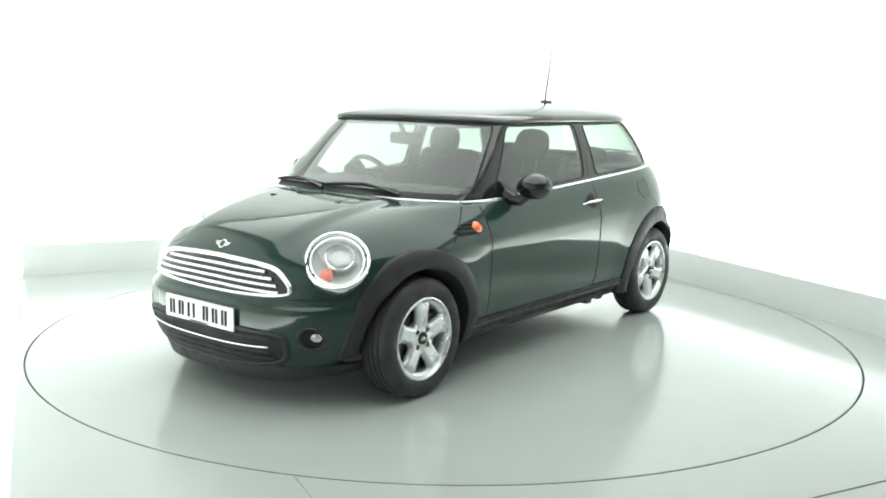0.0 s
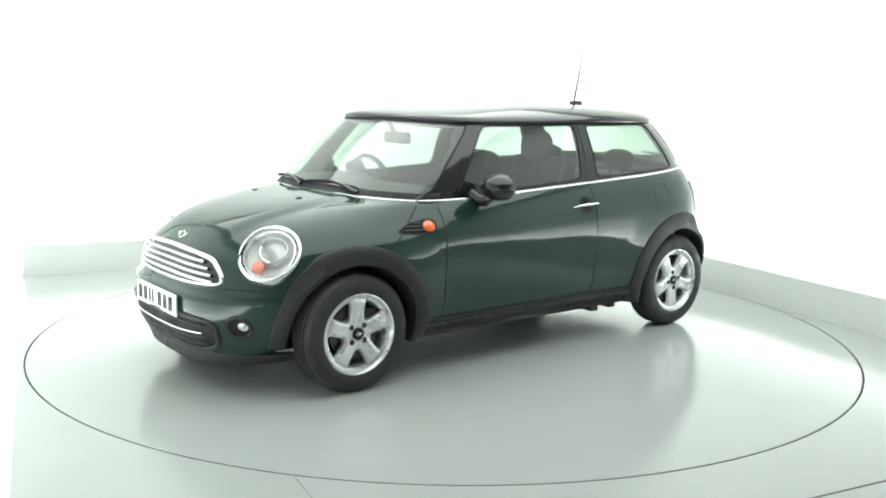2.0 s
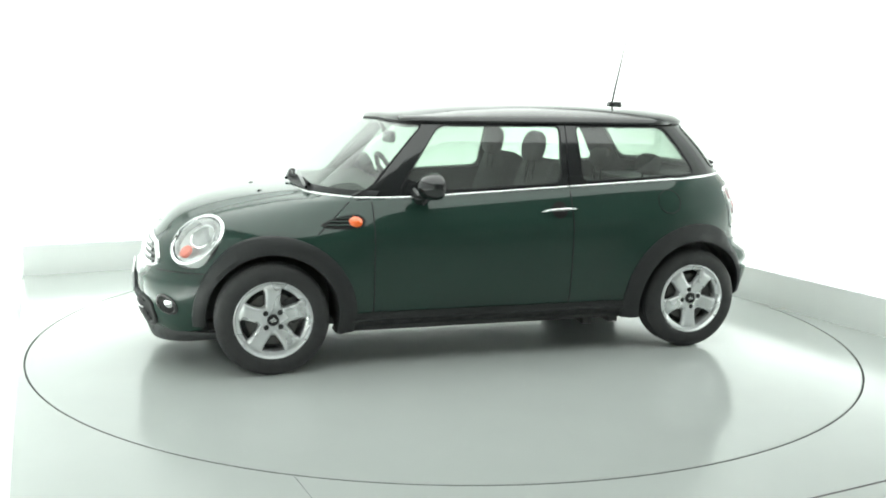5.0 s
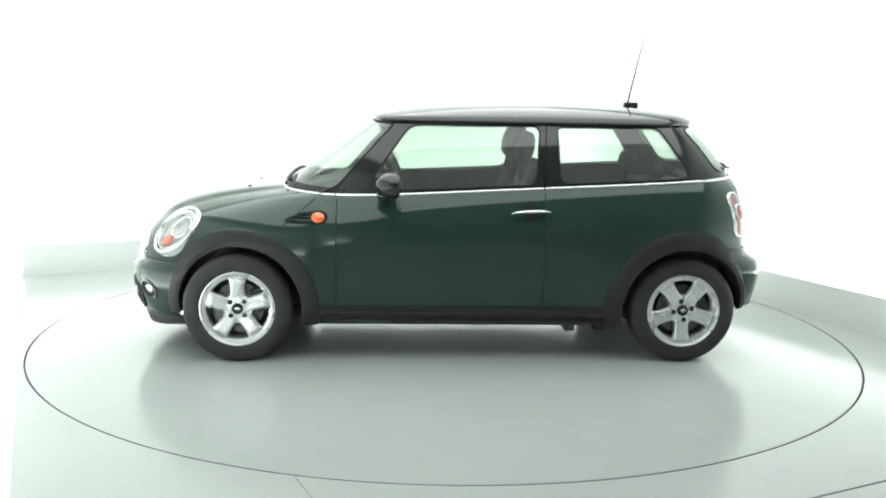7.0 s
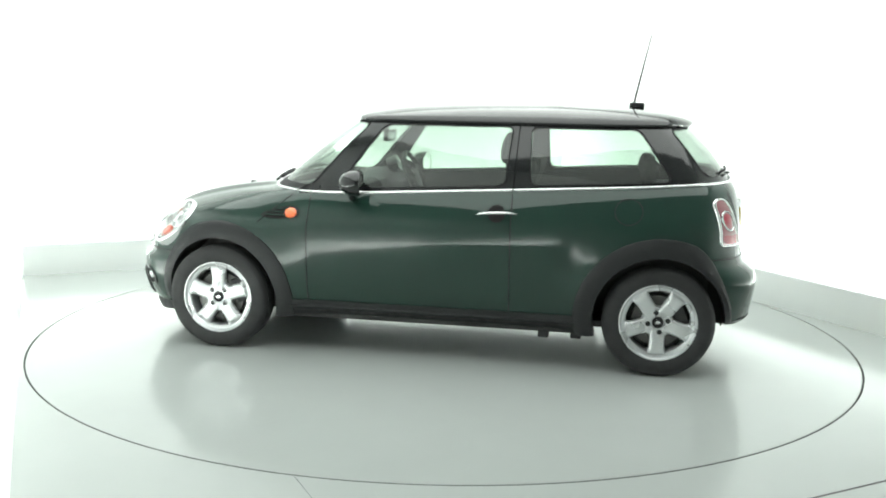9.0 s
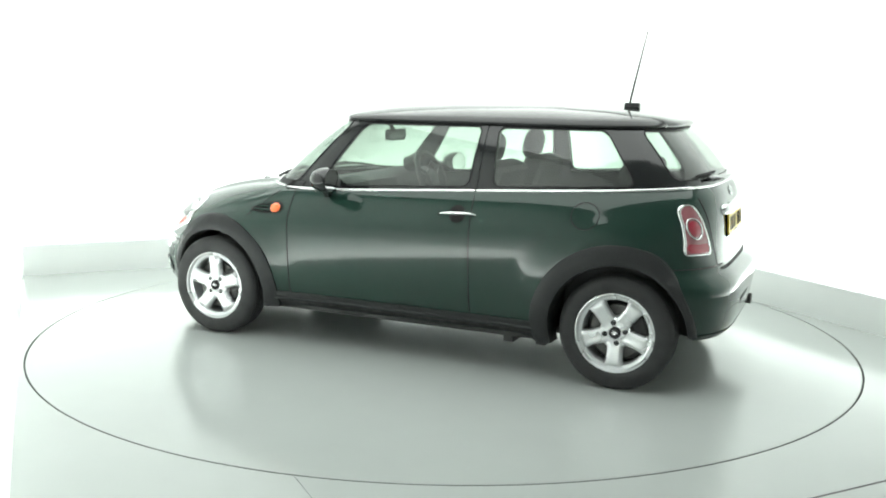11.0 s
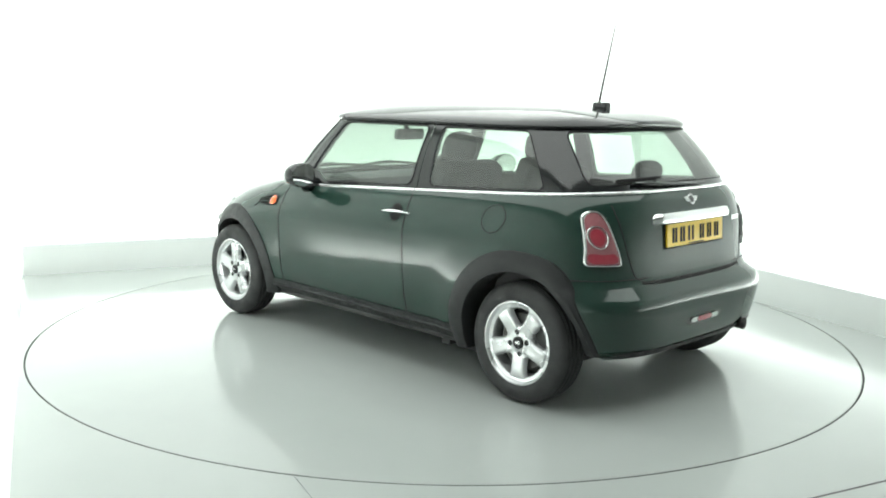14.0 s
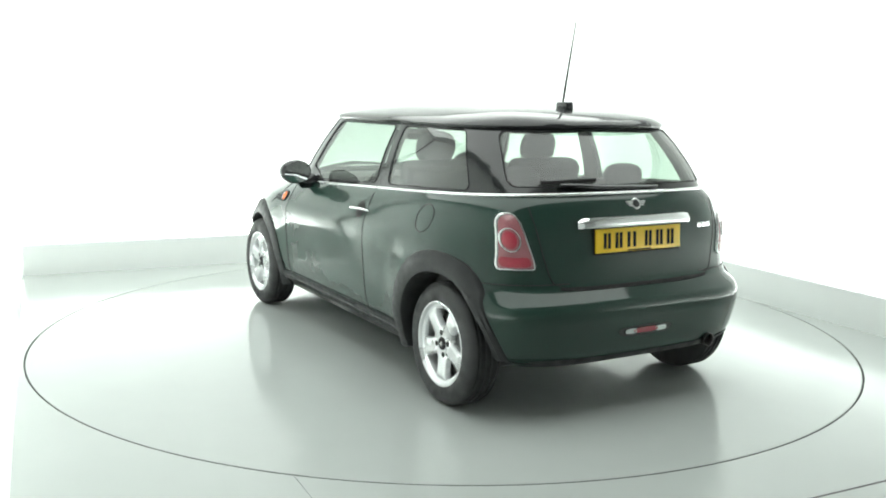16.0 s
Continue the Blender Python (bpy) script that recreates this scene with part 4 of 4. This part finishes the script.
# ------------------------------------------------------------ sides
def sides(car):
    for side in (1, -1):
        fl = (lambda p: p) if side > 0 else (lambda p: flip(p))
        # shut lines
        for x, x1, z0, z1 in ((DOOR_F, DOOR_F, 0.30, 0.90), (DOOR_R, DOOR_R, 0.30, 0.957), (1.0, 0.822, 0.735, 0.890)):
            path = [on_side(x + (x1 - x) * i / 30, z0 + (z1 - z0) * i / 30, -0.0008) for i in range(31)]
            part_v("shut_line", *fl(sweep(path, 0.0035, 6)), SEAL, car)
        path = [on_nose(0.50 + 0.255 * i / 30, 0.525, -0.0005) for i in range(31)]
        part_v("shut_line", *fl(sweep(path, 0.0035, 6)), SEAL, car)
        path = [on_tail(0.40 + 0.36 * i / 30, 0.628, -0.0005) for i in range(31)]
        part_v("shut_line", *fl(sweep(path, 0.0035, 6)), SEAL, car)
        # door handle over a dark recess
        lp = loop_of([(-0.358 + 0.048 * math.cos(a), 0.836 + 0.046 * math.sin(a)) for a in [k * math.pi / 5 for k in range(10)]], 3)
        hd = part_v("door_handle", *fl(patch(lp, on_side, 0.0015)), INK, car, "chrome pull handle over a dark recess", 60)
        path = [on_side(-0.25 - 0.215 * i / 24, 0.826 + 0.010 * i / 24, 0.004 + 0.030 * (1 - (2 * i / 24 - 1) ** 4)) for i in range(25)]
        part_v("handle_bar", *fl(sweep(path, lambda t: 0.0115 * (0.45 + 0.55 * (1 - (2 * t - 1) ** 2)), 10, flat=0.75)), CHROME, hd, "chrome handle bar", 60)
        # side scuttle: black vents with an orange indicator
        lp = loop_of([(0.985, 0.772), (0.90, 0.812), (0.79, 0.826), (0.752, 0.80), (0.775, 0.765), (0.88, 0.757)], 6)
        sc = part_v("side_scuttle", *fl(patch(lp, on_side, 0.003)), INK, car, "black side vent with an orange indicator", 60)
        for k, (x0, x1, z) in enumerate(((0.955, 0.83, 0.775), (0.94, 0.82, 0.792), (0.90, 0.80, 0.808))):
            path = [on_side(x0 + (x1 - x0) * i / 10, z, 0.006) for i in range(11)]
            part_v("vent_slat", *fl(sweep(path, 0.004, 6)), PAINT, sc)
        lp = loop_of([(0.803 + 0.036 * math.cos(a), 0.790 + 0.026 * math.sin(a)) for a in [k * math.pi / 5 for k in range(10)]], 3)
        part_v("side_indicator", *fl(patch(lp, on_side, lambda k: 0.008 + 0.010 * (1 - k * k))), AMBER, sc, "orange side indicator", 60)
        # door mirror
        c = Vector((0.413, 0.892, 0.982))
        prof = [(0.0, -0.075), (0.030, -0.070), (0.058, -0.052), (0.076, -0.022), (0.082, 0.010), (0.080, 0.030), (0.074, 0.036)]
        m = Matrix.Translation(c) @ pose(0, 0, 0, 0, -90, 8) @ Matrix.Diagonal((0.88, 1.22, 1.1, 1))
        mr = part_v("door_mirror", *fl(lathe(prof, m, 40)), GLOSSBLACK, car, "black oval door mirror on an arm", 60)
        part_v("mirror_glass", *fl(lathe([(0.074, 0.034), (0.0, 0.036)], m, 40)), MIRROR, mr, "mirror glass")
        path = [Vector((0.47, 0.735, 0.935)), Vector((0.455, 0.785, 0.905)), Vector((0.44, 0.825, 0.905)), Vector((0.425, 0.86, 0.935))]
        part_v("mirror_arm", *fl(sweep(path, lambda t: 0.036 - 0.006 * t, 10, flat=0.7, up=(1, 0, 0))), GLOSSBLACK, mr)
        v = [gp(S_A2 + 0.0, 0.03, 0.006), gp(S_A2 + 0.10, 0.03, 0.006), gp(S_A2 + 0.06, 0.16, 0.006), gp(S_A2 + 0.0, 0.22, 0.006)]
        v += [p - Vector((0, 0.012, 0)) for p in v]
        part_v("mirror_base", *fl((v, [(0, 1, 2, 3), (7, 6, 5, 4), (0, 4, 5, 1), (1, 5, 6, 2), (2, 6, 7, 3), (3, 7, 4, 0)])), GLOSSBLACK, mr)
    # fuel flap outline on the car's left
    lp = [(-1.055 + 0.072 * math.cos(a), 0.872 + 0.066 * math.sin(a)) for a in [k * math.pi / 24 for k in range(48)]]
    path = [on_side(x, z, -0.0008) for x, z in lp]
    part_v("fuel_flap", *sweep(path, 0.0028, 6, True, up=(0, 1, 0)), SEAL, car, "round fuel flap shut line")
    # aerial at the back of the roof
    z = HEAD(-1.07)
    bm = bmesh.new()
    box(bm, -1.125, -1.035, -0.026, 0.026, z - 0.012, z + 0.034, 0.013)
    a = part("aerial", bm, GLOSSBLACK, car, "short black aerial base with a thin rod")
    v, f = sweep([Vector((-1.06, 0, z + 0.01)), Vector((-1.075, 0, z + 0.09)), Vector((-1.145, 0, z + 0.43))], lambda t: 0.0065 if t < 0.6 else 0.0030, 8)
    part_v("aerial_rod", v, f, GLOSSBLACK, a)
    rows = [[gp(-0.80 + 1.60 * k / 60, v, o) for k in range(61)] for v, o in ((-0.016, 0.001), (0.0, 0.004), (0.055, 0.004), (0.078, 0.0015))]
    part_v("cowl_panel", *grid(rows), TRIM, car, "matt black cowl under the windscreen", 60)
    # windscreen wipers
    for y0, y1 in ((0.42, -0.08), (-0.10, -0.58)):
        def sw(y, v, o):
            lo, hi = -0.999, 0.999
            for _ in range(30):
                mm = (lo + hi) / 2
                if gp(mm, v).y < y:
                    lo = mm
                else:
                    hi = mm
            return gp(lo, v, o)
        path = [sw(y0 + (y1 - y0) * k / 20, 0.050 + 0.035 * math.sin(math.pi * k / 20), 0.018) for k in range(21)]
        wp = part_v("wiper", *sweep(path, 0.010, 8, flat=0.9), SEAL, car, "black windscreen wiper", 60)
        arm = [sw(y0 + (y1 - y0) * k, v, 0.030) for k, v in ((-0.06, 0.0), (0.1, 0.035), (0.3, 0.07), (0.5, 0.085))]
        part_v("wiper_arm", *sweep(arm, 0.009, 8), GLOSSBLACK, wp)


# ------------------------------------------------------------ inside
def blob(bm, c, size, bevel, m=None):
    box(bm, c[0] - size[0] / 2, c[0] + size[0] / 2, c[1] - size[1] / 2, c[1] + size[1] / 2, c[2] - size[2] / 2, c[2] + size[2] / 2, bevel, m)


def seat(car, y, front=True):
    x = -0.20 if front else -0.98
    s = new("seat")
    s.parent = car
    s["label"] = "charcoal cloth seat with a rounded headrest"
    bm = bmesh.new()
    blob(bm, (x + 0.17, y, 0.47), (0.50, 0.48, 0.16), 0.06)
    part("seat_cushion", bm, CLOTH, s)
    bm = bmesh.new()
    h = 0.63 if front else 0.42
    tilt = Matrix.Translation((x - 0.05, y, 0.50)) @ pose(0, 0, 0, 0, -20, 0)
    blob(bm, (0, 0, h / 2), (0.14, 0.48, h), 0.06, tilt)
    part("seat_back", bm, CLOTH, s)
    hx, hz = (-0.375, 1.165) if front else (-1.165, 1.055)
    bm = bmesh.new()
    made = bmesh.ops.create_uvsphere(bm, u_segments=24, v_segments=16, radius=1)["verts"]
    for v in made:
        v.co = Vector([math.copysign(abs(a) ** 0.8, a) for a in v.co])
    bmesh.ops.transform(bm, matrix=Matrix.Translation((hx, y, hz)) @ pose(0, 0, 0, 0, -12, 0) @ Matrix.Diagonal((0.052, 0.122, 0.096 if front else 0.068, 1)), verts=made)
    part("headrest", bm, CLOTH, s, "rounded headrest")
    for d in (0.05, -0.05):
        part_v("headrest_post", *sweep([Vector((hx + 0.03, y + d, hz - 0.20)), Vector((hx, y + d, hz))], 0.007, 8, up=(1, 0, 0)), GLOSSBLACK, s)


def inside(car):
    for y in (0.355, -0.355):
        seat(car, y)
        seat(car, y * 0.95, False)
    # dashboard
    rows = []
    for k in range(25):
        y = -0.70 + 1.40 * k / 24
        e = 0.12 * (abs(y) / 0.7) ** 3
        rows.append([Vector((0.97 - 1.3 * e, y, 0.905)), Vector((0.75, y, 0.945)), Vector((0.55, y, 0.955 + 0.025 * math.exp(-((y + 0.36) / 0.2) ** 2))), Vector((0.47, y, 0.93)), Vector((0.45, y, 0.80)), Vector((0.55, y, 0.60)), Vector((0.60, y, 0.30))])
    part_v("dashboard", *grid(rows), DASH, car, "dark moulded dashboard", 60)
    # round instrument behind the steering wheel, and the wheel
    m = Matrix.Translation((0.34, -0.365, 0.905)) @ pose(0, 0, 0, 0, -66, 0)
    st = part_v("steering_wheel", *sweep([m @ Vector((0.185 * math.cos(a), 0.185 * math.sin(a), 0)) for a in [k * 2 * math.pi / 48 for k in range(48)]], 0.016, 10, True), DASH, car, "black three-spoke steering wheel")
    part_v("wheel_boss", *lathe([(0.07, -0.02), (0.065, 0.012), (0.0, 0.02)], m, 28), DASH, st)
    for a in (0, 120, 240):
        d = radians(a + 180)
        part_v("wheel_spoke", *sweep([m @ Vector((0.05 * math.cos(d), 0.05 * math.sin(d), 0)), m @ Vector((0.18 * math.cos(d), 0.18 * math.sin(d), 0))], 0.018, 8, flat=0.5), DASH, st)
    part_v("rev_counter", *lathe([(0.06, -0.05), (0.06, 0.02), (0.054, 0.022), (0.0, 0.012)], Matrix.Translation((0.48, -0.365, 1.0)) @ pose(0, 0, 0, 0, -70, 0), 28), GLOSSBLACK, car)
    # rear-view mirror on the screen
    bm = bmesh.new()
    blob(bm, (0.435, 0.0, 1.205), (0.035, 0.24, 0.070), 0.03, None)
    rv = part("rear_view_mirror", bm, GLOSSBLACK, car, "black rear-view mirror")
    part_v("mirror_stem", *sweep([Vector((0.445, 0, 1.22)), Vector((0.50, 0, 1.30))], 0.014, 8, up=(0, 1, 0)), GLOSSBLACK, rv)
    for y in (0.36, -0.36):
        bm = bmesh.new()
        blob(bm, (0.36, y, 1.305), (0.16, 0.42, 0.02), 0.008)
        part("sun_visor", bm, LINING, car)
    # door cards, tub and load floor
    for side in (1, -1):
        rows = []
        for k in range(61):
            x = 0.80 - 2.30 * k / 60
            zb = gbase(x)
            rows.append([Vector((x, side * (min(side_y(x, zb - 0.02), 0.80) - 0.025), zb - 0.004)), Vector((x, side * (min(side_y(x, zb - 0.03), 0.80) - 0.075), zb + 0.004)), Vector((x, side * (min(side_y(x, zb - 0.1), 0.80) - 0.09), zb - 0.06)), Vector((x, side * (0.70 if x > -1.35 else 0.60), 0.55)), Vector((x, side * (0.70 if x > -0.85 else 0.48), 0.24))])
        part_v("door_card", *grid(rows), DASH, car, "dark door and side lining", 60)
    bm = bmesh.new()
    box(bm, -1.50, 0.80, -0.68, 0.68, 0.225, 0.25)
    box(bm, -1.52, -1.12, -0.55, 0.55, 0.60, 0.62)
    box(bm, -1.51, -1.20, -0.52, 0.52, 0.925, 0.94, 0.004)
    part("cabin_floor", bm, DASH, car, "dark carpet and parcel shelf")
    rows = [[Vector((-1.545, y, 0.99)), Vector((-1.52, y, 0.96)), Vector((-1.56, y, 0.60))] for y in [-0.5 + k / 10 for k in range(11)]]
    part_v("tailgate_lining", *grid(rows), DASH, car)
    # inner sides of the pillars
    for side in (1, -1):
        for a, b in ((S_A1 + 0.01, S_A2 - 0.005), (S_B1 + 0.005, S_B3 - 0.005), (S_C1 + 0.01, S_C2 - 0.01)):
            rows = [[gp(a + (b - a) * j / 4, v / 8, -0.028) for j in range(5)] for v in range(0, 9)]
            v, f = grid(rows)
            part_v("pillar_lining", *((v, f) if side > 0 else flip((v, f))), DASH, car)


def make_car():
    car = thing("car", "dark green three-door hatchback with black roof, parked on the turntable", "car")
    body_shell(car)
    greenhouse(car)
    roof(car)
    arches(car)
    for x, side, spin in ((WHEEL_F, 1, 54), (WHEEL_R, 1, 18), (WHEEL_F, -1, 10), (WHEEL_R, -1, 50)):
        make_wheel(car, x, side, spin)
    front_end(car)
    rear_end(car)
    sides(car)
    inside(car)
    return car


car = make_car()


# ------------------------------------------------------------ what moves
def motions():
    rows = ((0.0, 231.59), (0.5, 228.77), (1.0, 225.57), (1.5, 222.11), (2.0, 218.48), (2.5, 214.84), (3.0, 211.2), (3.5, 207.59), (4.0, 204.04),
            (5.25, 195.41), (6.5, 186.8), (7.0, 183.36), (7.5, 179.92), (8.0, 176.49), (8.5, 173.07), (9.0, 169.63), (10.25, 160.99), (11.5, 152.36),
            (12.0, 148.85), (12.5, 145.33), (13.0, 141.78), (13.5, 138.28), (14.0, 134.77), (14.5, 131.32), (15.0, 127.85), (15.5, 124.35), (16.0, 120.75))
    walk(turntable, [(t, pose(0, 0, 0, 0, 0, a)) for t, a in rows])
    walk(car, [(t, pose(0, 0, 0, 0, 0, a) @ pose(-0.0605, -0.017, 0.009)) for t, a in rows])


motions()
